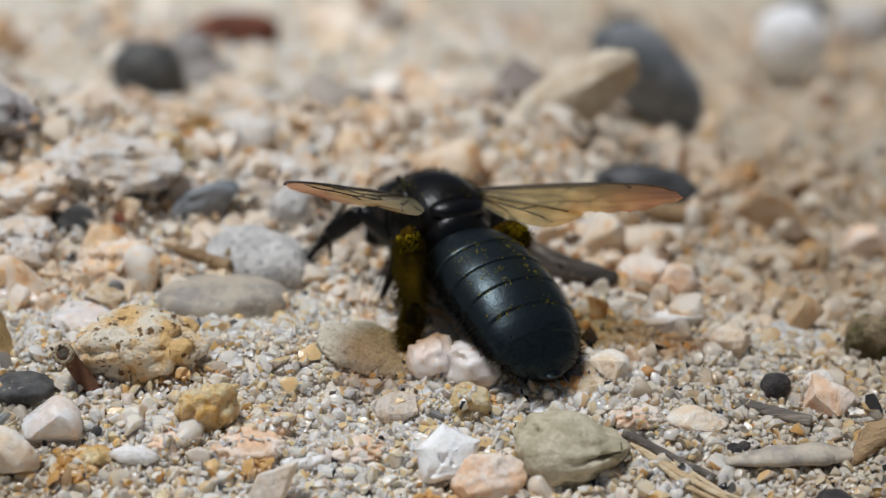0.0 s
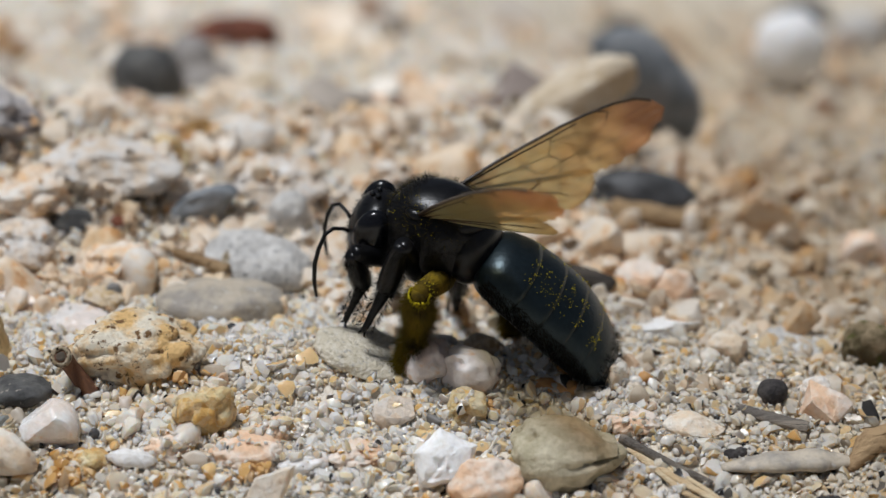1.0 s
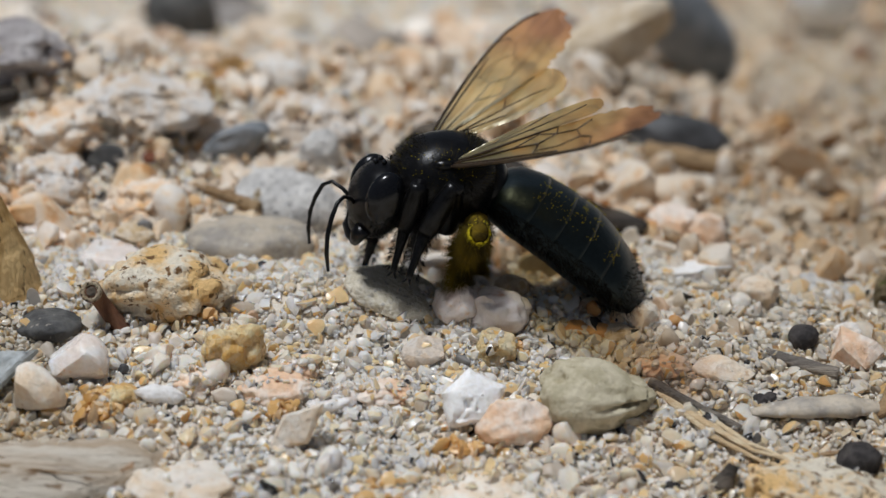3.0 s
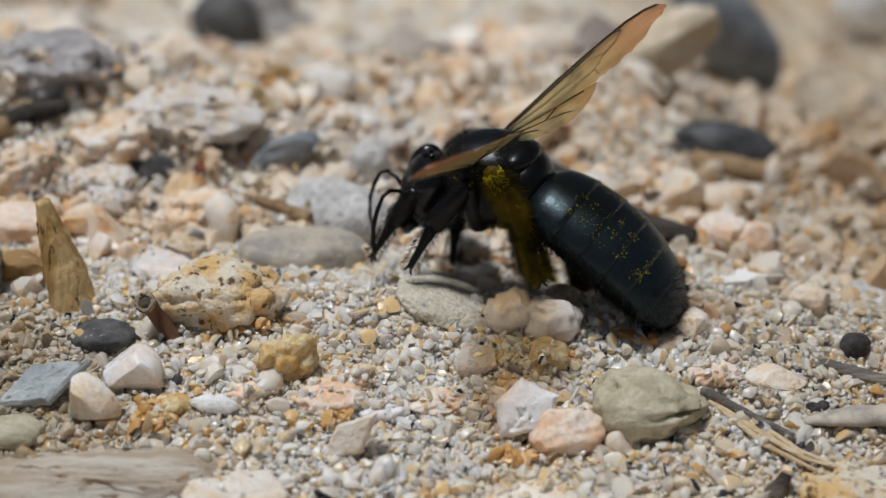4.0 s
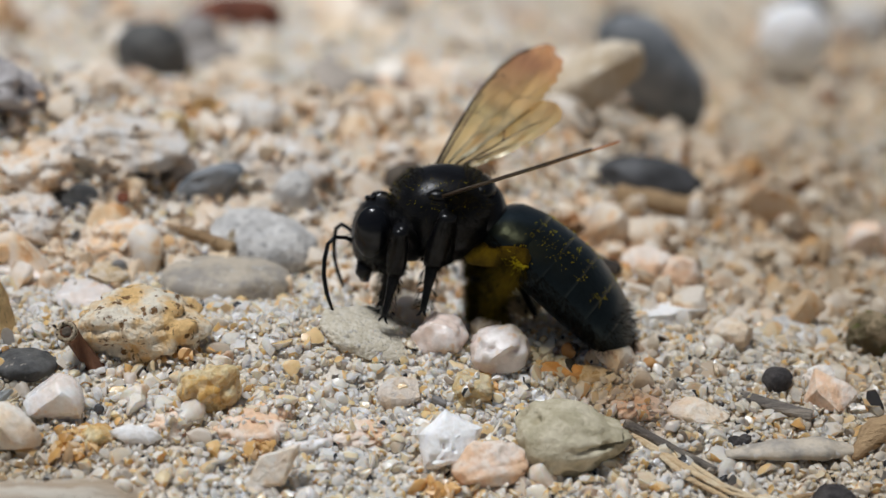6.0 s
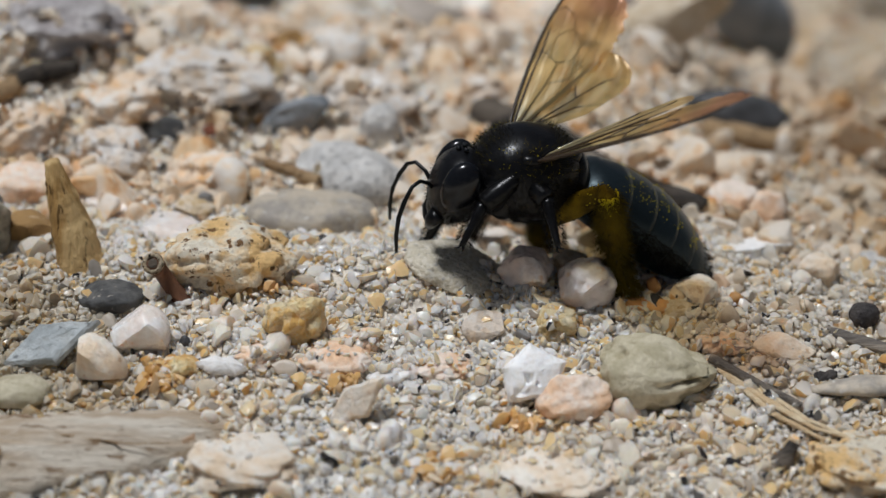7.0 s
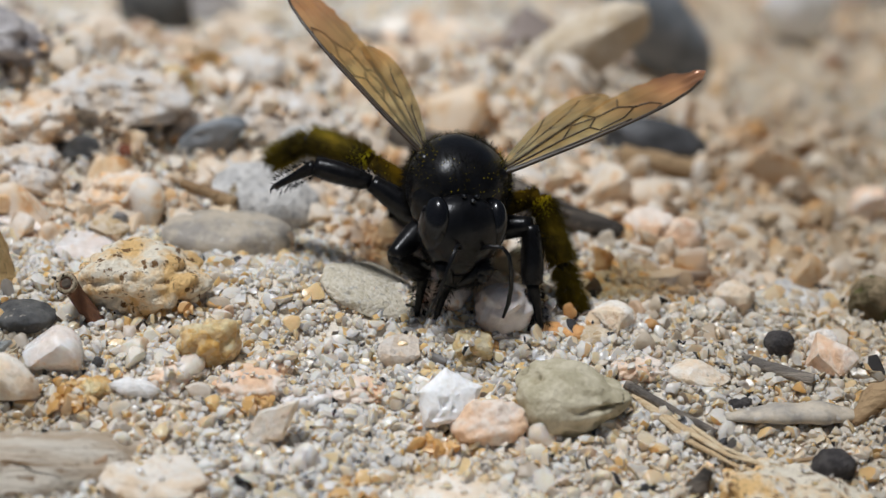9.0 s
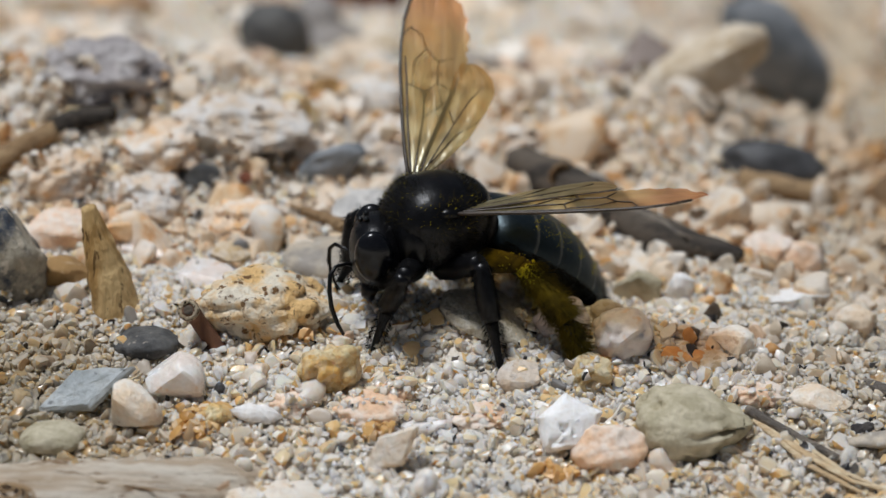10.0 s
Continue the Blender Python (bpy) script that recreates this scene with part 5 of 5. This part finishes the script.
LEGS = [  # hip, lengths of femur, tibia, tarsus, thickness
    ("front", (2.4, 1.7, -2.9), 4.2, 4.0, 3.6, 1.25),
    ("middle", (0.2, 2.1, -3.2), 4.8, 4.6, 3.8, 1.35),
    ("hind", (-2.2, 2.0, -2.8), 5.4, 5.6, 4.2, 1.25),
]
legs = []
for s in (1, -1):
    for kind, hip, lf, lt, ls, th in LEGS:
        fe = bone("femur", lf, [0.75 * th, 0.85 * th, 0.7 * th, 0.5 * th], POLLENCOAT if kind == "hind" else CHITIN, bee)
        ti = bone("tibia", lt, [0.45 * th, 0.75 * th, 0.9 * th, 0.7 * th] if kind == "hind" else [0.45 * th, 0.62 * th, 0.7 * th, 0.6 * th], POLLENCOAT if kind == "hind" else CHITIN, bee)
        ta = bone("tarsus", ls, [0.42 * th, 0.36 * th, 0.26 * th, 0.22 * th, 0.2 * th], CHITIN, bee)
        for ob, ln, cnt, hl, mat in ((fe, lf, 420, 0.6, HAIR), (ti, lt, 620, 0.7, HAIR), (ta, ls, 320, 0.45, HAIR)):
            hind = kind == "hind"
            if hind and ob is not fe:
                cnt, hl, mat = (2800, 1.3, POLLENHAIR) if ob is ti else (1700, 1.1, POLLENHAIR)
            u = rng.uniform(0.06, 0.97, cnt)
            a = rng.uniform(0, 6.2832, cnt)
            rad = 0.5 * th
            b = np.stack([u * ln, rad * np.cos(a), rad * np.sin(a)], -1)
            w = np.stack([np.full(cnt, 0.75), np.cos(a), np.sin(a)], -1)
            hairs("hair", b, w, hl, 0.03, mat, ob, 100 + cnt, "pollen-dusted brush of hair" if mat is POLLENHAIR else "")
            if hind and ob is not ta:
                q = b[: (420 if ob is ti else 60)] * np.array([0.5, 1.3, 1.3]) + (np.array([0, 0, 0]) if ob is ti else np.array([0.5 * ln, 0, 0]))
                dust("pollen", q, 0.09 if ob is ti else 0.06, POLLEN, ob, 200 + cnt, "clumped bright yellow pollen")
        bm = bmesh.new()
        for e in (1, -1):
            tube(bm, [mm(ls - 0.1, 0.08 * e, 0), mm(ls + 0.3, 0.28 * e, 0.05), mm(ls + 0.45, 0.4 * e, -0.25)], [0.12 * MM, 0.09 * MM, 0.03 * MM], 6)
        part("claw", bm, CHITIN, ta)
        legs.append((s, kind, Vector((hip[0], hip[1] * s, hip[2])), lf, lt, ls, fe, ti, ta))


# ---- how the bee moves ----
def glide(rows, t):
    """Smooth value between rows of (seconds, values...)."""
    i = max(k for k in range(len(rows)) if rows[k][0] <= t + 1e-6)
    if i == len(rows) - 1:
        return np.array(rows[-1][1:], float)
    a, b = np.array(rows[i], float), np.array(rows[i + 1], float)
    before = np.array(rows[i - 1], float) if i else a
    after = np.array(rows[i + 2], float) if i + 2 < len(rows) else b
    h = b[0] - a[0]

    def slope(p, q, r):
        d0 = (q - p)[1:] / max(q[0] - p[0], 1e-6)
        d1 = (r - q)[1:] / max(r[0] - q[0], 1e-6)
        return np.where(d0 * d1 > 0, 2 * d0 * d1 / np.where(np.abs(d0 + d1) < 1e-9, 1e-9, d0 + d1), 0.0)

    ma = slope(before, a, b) if i else (b - a)[1:] / h
    mb = slope(a, b, after) if i + 2 < len(rows) else (b - a)[1:] / h
    u = (t - a[0]) / h
    return (2 * u ** 3 - 3 * u ** 2 + 1) * a[1:] + (u ** 3 - 2 * u ** 2 + u) * h * ma + (-2 * u ** 3 + 3 * u ** 2) * b[1:] + (u ** 3 - u ** 2) * h * mb


PLACE = [
    (0, -0.9, 10.0, 7.6),
    (0.5, -2.7, 8.9, 8.1),
    (1, -1.2, 1.2, 10.9),
    (1.5, -0.7, 4.1, 9.2),
    (2, -2.1, 4.0, 8.7),
    (2.5, -2.7, 1.8, 9.1),
    (2.7, -3.6, 0.9, 9.4),
    (3.8, -2.1, 3.3, 11.1),
    (4, -3.5, 4.1, 9.8),
    (4.5, -2.2, 9.2, 6.7),
    (5, 1.1, 13.8, 7.0),
    (5.2, -0.5, 13.9, 6.4),
    (6.3, -1.6, 1.6, 10.2),
    (6.5, -1.9, 1.4, 10.1),
    (7, -1.8, -0.1, 9.1),
    (7.5, -2.3, 1.3, 8.8),
    (8, -2.1, 0.5, 9.2),
    (8.5, -1.7, -0.2, 9.8),
    (9, -0.7, 0.4, 9.7),
    (9.5, -6.1, 1.5, 9.1),
    (10, -11.7, 0.8, 8.5),
]
TURN = [
    (0, 113.9, 5.8, 4.7),
    (0.5, 133.4, 6.4, 11.8),
    (1, 148.9, 12.8, -2.1),
    (1.5, 178.4, 9.9, 5.9),
    (2, 168.0, 14.3, 3.0),
    (2.5, 200.0, 5.5, 6.9),
    (2.7, 202.3, 5.3, 6.8),
    (3.8, 147.1, 2.4, -1.7),
    (4, 155.0, -2.3, -1.9),
    (4.5, 132.2, 6.0, 10.2),
    (5, 94.3, -22.2, 5.5),
    (5.2, 91.3, -20.8, 7.2),
    (6.3, 204.0, 7.3, 7.7),
    (6.5, 203.1, 6.9, 10.0),
    (7, 197.3, 8.9, -0.5),
    (7.5, 179.3, 3.6, 2.8),
    (8, 208.1, -3.9, 5.2),
    (8.5, 238.5, 6.1, 9.4),
    (9, 263.3, 2.0, -10.0),
    (9.5, 226.1, 0.2, -1.9),
    (10, 214.6, 4.6, -5.2),
]
JOINTS = [
    (0, 9.2, 27.7, 9.5, 4.6),
    (0.5, -12.8, 26.9, 15.6, -5.9),
    (1, 2.7, 23.9, 28.1, 22.7),
    (1.5, -2.8, -11.6, 18.0, -13.8),
    (2, 9.6, 4.8, 7.9, -6.2),
    (2.5, 6.1, -1.9, 27.5, -26.9),
    (2.7, 14.7, -7.7, 27.1, -28.0),
    (3.8, 2.6, 38.9, 31.3, 4.4),
    (4, 15.9, 27.2, 32.0, -1.6),
    (4.5, 6.9, 41.2, 6.0, -8.2),
    (5, -10.0, 0.0, 39.4, -3.6),
    (5.2, -10.0, 0.0, 33.7, 6.3),
    (6.3, 1.1, -15.2, 30.8, -29.0),
    (6.5, 2.8, -14.8, 30.6, -23.7),
    (7, 11.1, -13.0, 25.3, -5.7),
    (7.5, 16.5, -4.9, 26.1, 2.9),
    (8, 20.9, -11.3, 41.9, -20.2),
    (8.5, 15.8, -5.6, 40.9, -36.0),
    (9, 6.7, 29.1, 40.0, 0.0),
    (9.5, 8.8, -18.1, 40.0, 0.0),
    (10, -14.6, -31.6, 27.8, -8.6),
]
WINGS = [
    (0, 25.4, 20.1, 52.1, 18.7),
    (0.5, 14.8, 9.6, 70.2, 38.4),
    (1, 48.6, 38.7, 31.3, 23.7),
    (1.5, 33.5, 28.9, 44.1, 31.1),
    (2, 44.6, 34.6, 25.6, 24.6),
    (2.5, 33.3, 23.7, 24.9, 29.5),
    (2.7, 30, 22.9, 35.1, 25.8),
    (3.8, 44.2, 19.4, 63.8, 35),
    (4, 8, 20, 86, 44.7),
    (4.5, 12, 18, 70, 30.6),
    (5, 32.7, 13.5, 44.3, 1.8),
    (5.2, 37.9, 21.4, 32.8, 12),
    (6.3, 26.1, 24.6, 32, 31.8),
    (6.5, 27.7, 21.4, 31.5, 34.6),
    (7, 27.7, 33, 36.1, 31.2),
    (7.5, 40.6, 24.8, 88, 39.5),
    (8, 39.5, 13.1, 27.1, 21.3),
    (8.5, 27.8, 19.5, 26.5, 33.4),
    (9, 27.3, 28.7, 32.8, 22.7),
    (9.5, 44.1, 12.8, 28.1, 45.7),
    (10, 43.4, 16.2, 27.9, 36.7),
]
TWIST = [
    (0, 5, -6),
    (0.5, 37, -22),
    (1, -20, -85),
    (1.5, -17, -76),
    (2, -13, -54),
    (2.5, 17, -7),
    (2.7, 17, 0),
    (3.8, 60, -15),
    (4, 30, -18),
    (4.5, 36, -11),
    (5, -21, -19),
    (5.2, -23, -6),
    (6.3, 17, 0),
    (6.5, 17, 0),
    (7, 17, -15),
    (7.5, -20, -12),
    (8, 3, -22),
    (8.5, 5, -5),
    (9, -6, -7),
    (9.5, -5, -14),
    (10, -5, -10),
]
FEET = {}
FEET["left_front"] = [(0, -11.7, 14.7, 2.1), (0.5, -13.2, 11.3, 6.1), (1, -8.5, 1.4, 3.0), (1.5, -7.0, -0.3, 3.3), (2, -9.6, 1.6, 3.4), (2.5, -9.4, -3.3, 5.6), (2.7, -7.0, -4.9, 5.3), (3.8, -10.2, 3.0, 2.2), (4, -12.9, 3.8, 3.0), (4.5, -12.9, 10.2, 0.1), (5, -5.1, 11.2, -0.3), (5.2, -12.4, 13.4, 0.2), (6.3, -4.6, -5.5, 3.9), (6.5, -4.7, -5.9, 4.2), (7, -6.7, -6.3, 5.7), (7.5, -8.4, -2.5, 4.5), (8, -6.7, -5.6, 4.4), (8.5, 0.9, -2.6, 0.4), (9, -2.0, -3.6, 0.2), (9.5, -8.0, -4.9, 0.3), (10, -16.2, -5.0, -0.0)]
FEET["left_middle"] = [(0, -5.4, 8.7, 1.6), (0.5, -6.6, 4.6, 2.8), (1, -7.1, -2.3, 3.9), (1.5, -3.9, -2.8, 2.8), (2, -11.9, -1.2, 3.7), (2.5, -5.9, -4.4, 4.3), (2.7, -6.4, -5.3, 4.8), (3.8, -4.9, -1.7, 2.7), (4, -9.9, -0.3, 4.0), (4.5, -10.3, 5.1, 1.1), (5, -13.2, 9.3, 0.3), (5.2, -13.5, 9.8, 0.2), (6.3, -0.6, -5.4, 4.2), (6.5, -2.0, -6.8, 2.2), (7, 0.4, -6.8, 6.1), (7.5, -5.5, -5.4, 3.7), (8, -5.8, -5.8, 3.6), (8.5, 3.4, -5.0, 2.8), (9, 6.2, -4.1, -0.2), (9.5, 0.4, -4.8, -0.3), (10, -6.4, -6.4, -0.5)]
FEET["left_hind"] = [(0, -4.0, -0.4, 0.6), (0.5, -4.1, -3.9, 1.3), (1, -4.1, -2.6, 0.5), (1.5, -3.7, -2.3, 0.8), (2, -3.4, -2.5, 0.6), (2.5, -3.7, -1.2, 0.6), (2.7, -3.5, -2.0, 0.5), (3.8, 1.2, -4.0, 3.6), (4, 0.2, -2.7, 4.0), (4.5, -9.7, 2.2, 2.6), (5, -10.5, 6.8, 0.0), (5.2, -10.8, 6.7, 0.0), (6.3, 6.9, -2.4, 0.2), (6.5, 7.3, -4.2, 2.2), (7, 6.5, -2.9, 0.0), (7.5, 7.9, -3.4, -0.2), (8, 7.4, -3.4, -0.1), (8.5, 5.6, -4.8, -0.2), (9, 9.2, -1.3, 0.2), (9.5, 7.1, -3.6, -0.2), (10, 0.2, -6.1, -0.7)]
FEET["right_front"] = [(0, -0.4, 17.3, 0.1), (0.5, -5.4, 15.2, 1.1), (1, -4.8, 11.4, -0.3), (1.5, -10.3, 7.3, 0.8), (2, -8.6, 10.0, -0.1), (2.5, -9.7, 4.4, -0.2), (2.7, -10.7, 3.1, 0.5), (3.8, -4.6, 10.3, -0.6), (4, -6.3, 9.8, -0.5), (4.5, -4.9, 11.3, -0.0), (5, 4.4, 15.7, -0.3), (5.2, 2.6, 16.0, -0.2), (6.3, -8.9, 3.4, 0.1), (6.5, -10.5, 1.8, 2.8), (7, -9.7, 3.8, -0.0), (7.5, -8.4, 6.7, -0.4), (8, -8.0, 3.6, -0.1), (8.5, -7.6, -2.9, 4.4), (9, -3.5, -3.1, 0.3), (9.5, -19.0, 2.3, 5.3), (10, -19.6, 3.4, 0.8)]
FEET["right_middle"] = [(0, 4.3, 13.7, -0.9), (0.5, -0.2, 13.3, 0.5), (1, 0.9, 11.3, -1.7), (1.5, -2.5, 10.9, -0.7), (2, -3.3, 11.7, -0.4), (2.5, -5.8, 8.8, -0.9), (2.7, -7.0, 7.6, -0.7), (3.8, 1.3, 9.9, -1.2), (4, -0.3, 10.1, -1.8), (4.5, 0.5, 9.3, -1.6), (5, 11.4, 9.6, -0.5), (5.2, 9.1, 11.7, -0.1), (6.3, 6.4, 4.6, -0.1), (6.5, 6.9, 4.9, -0.9), (7, -5.5, 8.1, -0.9), (7.5, -3.1, 9.4, -1.3), (8, -4.6, 8.6, -1.0), (8.5, -14.4, 3.8, 7.8), (9, -14.8, 2.9, 8.1), (9.5, -14.0, 8.8, 6.6), (10, -17.0, 8.8, -0.1)]
FEET["right_hind"] = [(0, 6.0, 5.6, -1.0), (0.5, 3.5, 8.8, -1.0), (1, 5.6, 7.9, -2.0), (1.5, 3.2, 9.5, -1.3), (2, 2.1, 10.0, -1.8), (2.5, -0.2, 10.4, -1.8), (2.7, -1.3, 9.4, -1.7), (3.8, 6.0, 6.2, -0.9), (4, 4.7, 7.2, -1.7), (4.5, 4.0, 4.7, -1.0), (5, 12.8, -4.2, -0.3), (5.2, 12.4, -4.1, -0.3), (6.3, 0.2, 9.9, -1.8), (6.5, 0.3, 9.3, -1.9), (7, 0.3, 9.4, -1.9), (7.5, 2.9, 8.8, -2.0), (8, 0.9, 10.9, -1.8), (8.5, -7.9, 8.7, 5.5), (9, -15.3, 8.8, 7.9), (9.5, -15.9, 12.2, 6.1), (10, -11.8, 11.7, -0.0)]



def along(start, end, up):
    """Pose at start (mm) whose x axis points to end and whose z axis leans to up."""
    x = (end - start).normalized()
    y = up.cross(x)
    y = y.normalized() if y.length > 1e-6 else Vector((0, 1, 0))
    z = x.cross(y)
    m = Matrix((x, y, z)).transposed().to_4x4()
    m.translation = start * MM
    return m


def wing_pose(side, sweep, lift, twist):
    s, e, w = radians(sweep), radians(lift), radians(twist)
    span = Vector((-math.sin(s) * math.cos(e), side * math.cos(s) * math.cos(e), math.sin(e)))
    fwd = Vector((math.cos(s), side * math.sin(s), 0))
    nor = fwd.cross(span) * -side
    lead = fwd * math.cos(w) + nor * math.sin(w)
    root = Vector((WING_ROOT.x, WING_ROOT.y * side, WING_ROOT.z))
    m = Matrix((span, lead, span.cross(lead))).transposed().to_4x4()
    m.translation = root * MM
    return m


def bee_pose(t):
    x, y, z = glide(PLACE, t)
    yaw, pitch, roll = glide(TURN, t)
    return Matrix.Translation(mm(x, y, z)) @ pose(0, 0, 0, roll, -pitch, yaw)


def leg_poses(hip, lf, lt, ls, foot):
    """Femur, tibia and tarsus that reach from the hip to the foot; all in the bee's space, mm."""
    out = Vector((hip.x * 0.5, hip.y * 2.2, 0)).normalized()
    reach = foot - hip
    ankle = foot + (Vector((0, 0, 1)) * 0.75 - reach.normalized() * 0.75).normalized() * ls * 0.92
    d = ankle - hip
    far = (lf + lt) * 0.985
    if d.length > far:
        ankle = hip + d.normalized() * far
    d = ankle - hip
    ln = max(d.length, abs(lf - lt) + 0.3)
    ca = max(-1, min(1, (lf * lf + ln * ln - lt * lt) / (2 * lf * ln)))
    ax = d.normalized()
    bend = Vector((0, 0, 1)) * 0.9 + out * 0.5
    bend = (bend - ax * bend.dot(ax)).normalized()
    knee = hip + ax * (lf * ca) + bend * (lf * math.sqrt(max(0, 1 - ca * ca)))
    ankle = knee + (ankle - knee).normalized() * lt
    return along(hip, knee, bend), along(knee, ankle, bend), along(ankle, foot if (foot - ankle).length > 0.5 else ankle + Vector((0, 0, -1)), bend)


def motions():
    times = [i / 10 for i in range(101)]
    keyed = {ob: [] for ob in (bee, head, abdomen, *wings)}
    for leg in legs:
        for ob in leg[6:]:
            keyed[ob] = []
    for t in times:
        m = bee_pose(t)
        keyed[bee].append((t, m))
        nod, shake, dip, swing = glide(JOINTS, t)
        keyed[head].append((t, Matrix.Translation(NECK * MM) @ pose(0, 0, 0, 0, -nod, shake)))
        keyed[abdomen].append((t, Matrix.Translation(WAIST * MM) @ pose(0, 0, 0, 0, -dip, swing)))
        for s, ob, k in ((1, wings[0], 0), (-1, wings[1], 2)):
            v = glide(WINGS, t)
            w = glide(TWIST, t)
            keyed[ob].append((t, wing_pose(s, v[k], v[k + 1], w[k // 2])))
        back = m.inverted()
        for s, kind, hip, lf, lt, ls, fe, ti, ta in legs:
            f = glide(FEET[("left_" if s > 0 else "right_") + kind], t)
            foot = (back @ mm(*f)) / MM
            for ob, q in zip((fe, ti, ta), leg_poses(hip, lf, lt, ls, foot)):
                keyed[ob].append((t, q))
    for ob, rows in keyed.items():
        walk(ob, rows)
    for ob, shift, turn in ((pushed, (2.2, 0.2, 0.2), (12, -14, 75)), (rolled, (0.6, 0.9, 0.3), (-10, 18, 70))):
        at_rest = ob.matrix_basis.copy()
        moved = Matrix.Translation(at_rest.translation + mm(*shift)) @ at_rest.to_3x3().to_4x4() @ pose(0, 0, 0, *turn)
        walk(ob, [(0, at_rest), (5.2, at_rest), (6.2, moved), (10, moved)])


# ---- loose gravel and sand, uncountable ----
scatter("gravel", 260, 1.5, 0.34, (-80, 90, -34, 60), 3, GRAVEL, "mixed small gravel in cream, orange and grey", "gravel", 51, far_grow=0.4, lift=0.35, angular=6, knobs=0.14)
scatter("gravel", 150, 2.6, 0.4, (-74, -8, 16, 58), 3, CLOD, "rough cream clods of cemented grit", "gravel", 60, lift=0.3, angular=4, knobs=0.2, squash=(0.5, 0.85), grains=45)
scatter("gravel", 5600, 1.05, 0.55, (-76, 44, 11, 62), 2, CRUST, "knobbly crusted grit of the low heap", "gravel", 55, lift=0.95, angular=4, knobs=0.24)
scatter("gravel", 420, 1.4, 0.4, (8, 62, -4, 56), 3, CRUST, "scattered crumbly ochre and cream gravel", "gravel", 56, lift=0.5, angular=5, knobs=0.2)
scatter("sand", 11500, 0.88, 0.38, (-47, 43, -31, 10), 2, SAND, "white, cream and honey sand grains near the bee", "sand", 53, angular=5, knobs=0.12, lift=0.3, squash=(0.65, 0.95))
scatter("sand", 4200, 1.16, 0.28, (-56, 56, -33, 16), 2, SAND, "coarser glassy quartz and honey grains", "sand", 62, angular=5, knobs=0.12, lift=0.3)
scatter("sand", 22000, 0.56, 0.36, (-52, 46, -34, 16), 1, SAND, "fine sand between larger grains", "sand", 58, angular=2, lift=0.3)
scatter("sand", 22000, 0.78, 0.36, (-75, 75, 6, 74), 1, SAND, "coarse cream beach sand with translucent grains", "sand", 52, far_grow=0.3, angular=2)
scatter("sand", 7000, 1.0, 0.3, (-90, 120, 55, 170), 1, SAND, "coarse sand further up the beach", "sand", 54, far_grow=0.3, lift=0.1, angular=1)
scatter("gravel", 620, 3.6, 0.5, (-95, 130, 50, 175), 3, FAR, "white, tan, rusty and grey pebbles further up the beach", "gravel", 61, lift=0.15, angular=5, knobs=0.15, squash=(0.45, 0.75))
scatter("sand", 520, 1.05, 0.38, (-58, 60, -34, 22), 3, GRAVEL, "larger quartz and honey grains in the sand", "sand", 57, lift=0.4, angular=10, knobs=0.12)
scatter("gravel", 90, 2.0, 0.34, (-30, 16, -28, -6), 3, PALE, "pinkish white quartz pebbles bedded in the sand", "gravel", 66, lift=0.12, angular=5, knobs=0.14, squash=(0.45, 0.75))
scatter("gravel", 330, 2.8, 0.40, (-66, 40, 8, 50), 3, RUSTY, "white and orange-stained pebbles on the low heap", "gravel", 67, lift=0.6, angular=5, knobs=0.16, squash=(0.55, 0.85))
HEAP = [q for q in SKIRTS if 14 < q[1] < 42 and q[0] < 6 and q[2] > 1.7 and q[6]]
scatter("gravel", len(HEAP) * 26, 0.8, 0.5, (0, 0, 0, 0), 2, CRUST, "crumbs stuck on the stones of the heap", "gravel", 63, angular=4, knobs=0.22, around=HEAP, lift=0.3, cover=0.45)
LOW = [q for q in SKIRTS if q[1] < -6 and q[6] and q[4] < 1.9]
scatter("sand", len(LOW) * 46, 0.62, 0.36, (0, 0, 0, 0), 2, SAND, "sand grains lying on the low stones", "sand", 65, angular=5, knobs=0.12, around=LOW, lift=0.3, cover=0.3)
CLUSTERS = [(x, y, a, b, 0.45, float(ground_z(x, y))) for x, y, a, b in ((-28.6, -12.3, 2.0, 1.3), (-29.3, -13.9, 1.6, 1.0), (-15.8, -13.1, 1.1, 0.9), (1.6, -6.4, 1.4, 1.6), (-21.4, -3.2, 2.2, 1.4), (-2.4, -17.0, 1.6, 1.0), (-8.8, -20.8, 2.4, 1.6))]
scatter("gravel", len(CLUSTERS) * 34, 0.95, 0.36, (0, 0, 0, 0), 2, HONEY, "clusters of honey and amber grains", "gravel", 64, angular=5, knobs=0.14, around=CLUSTERS, lift=0.4, cover=0.1)
scatter("sand", len(SKIRTS) * 40, 0.58, 0.34, (0, 0, 0, 0), 2, SAND, "sand drifted against the stones", "sand", 59, angular=8, knobs=0.12, around=SKIRTS)
motions()
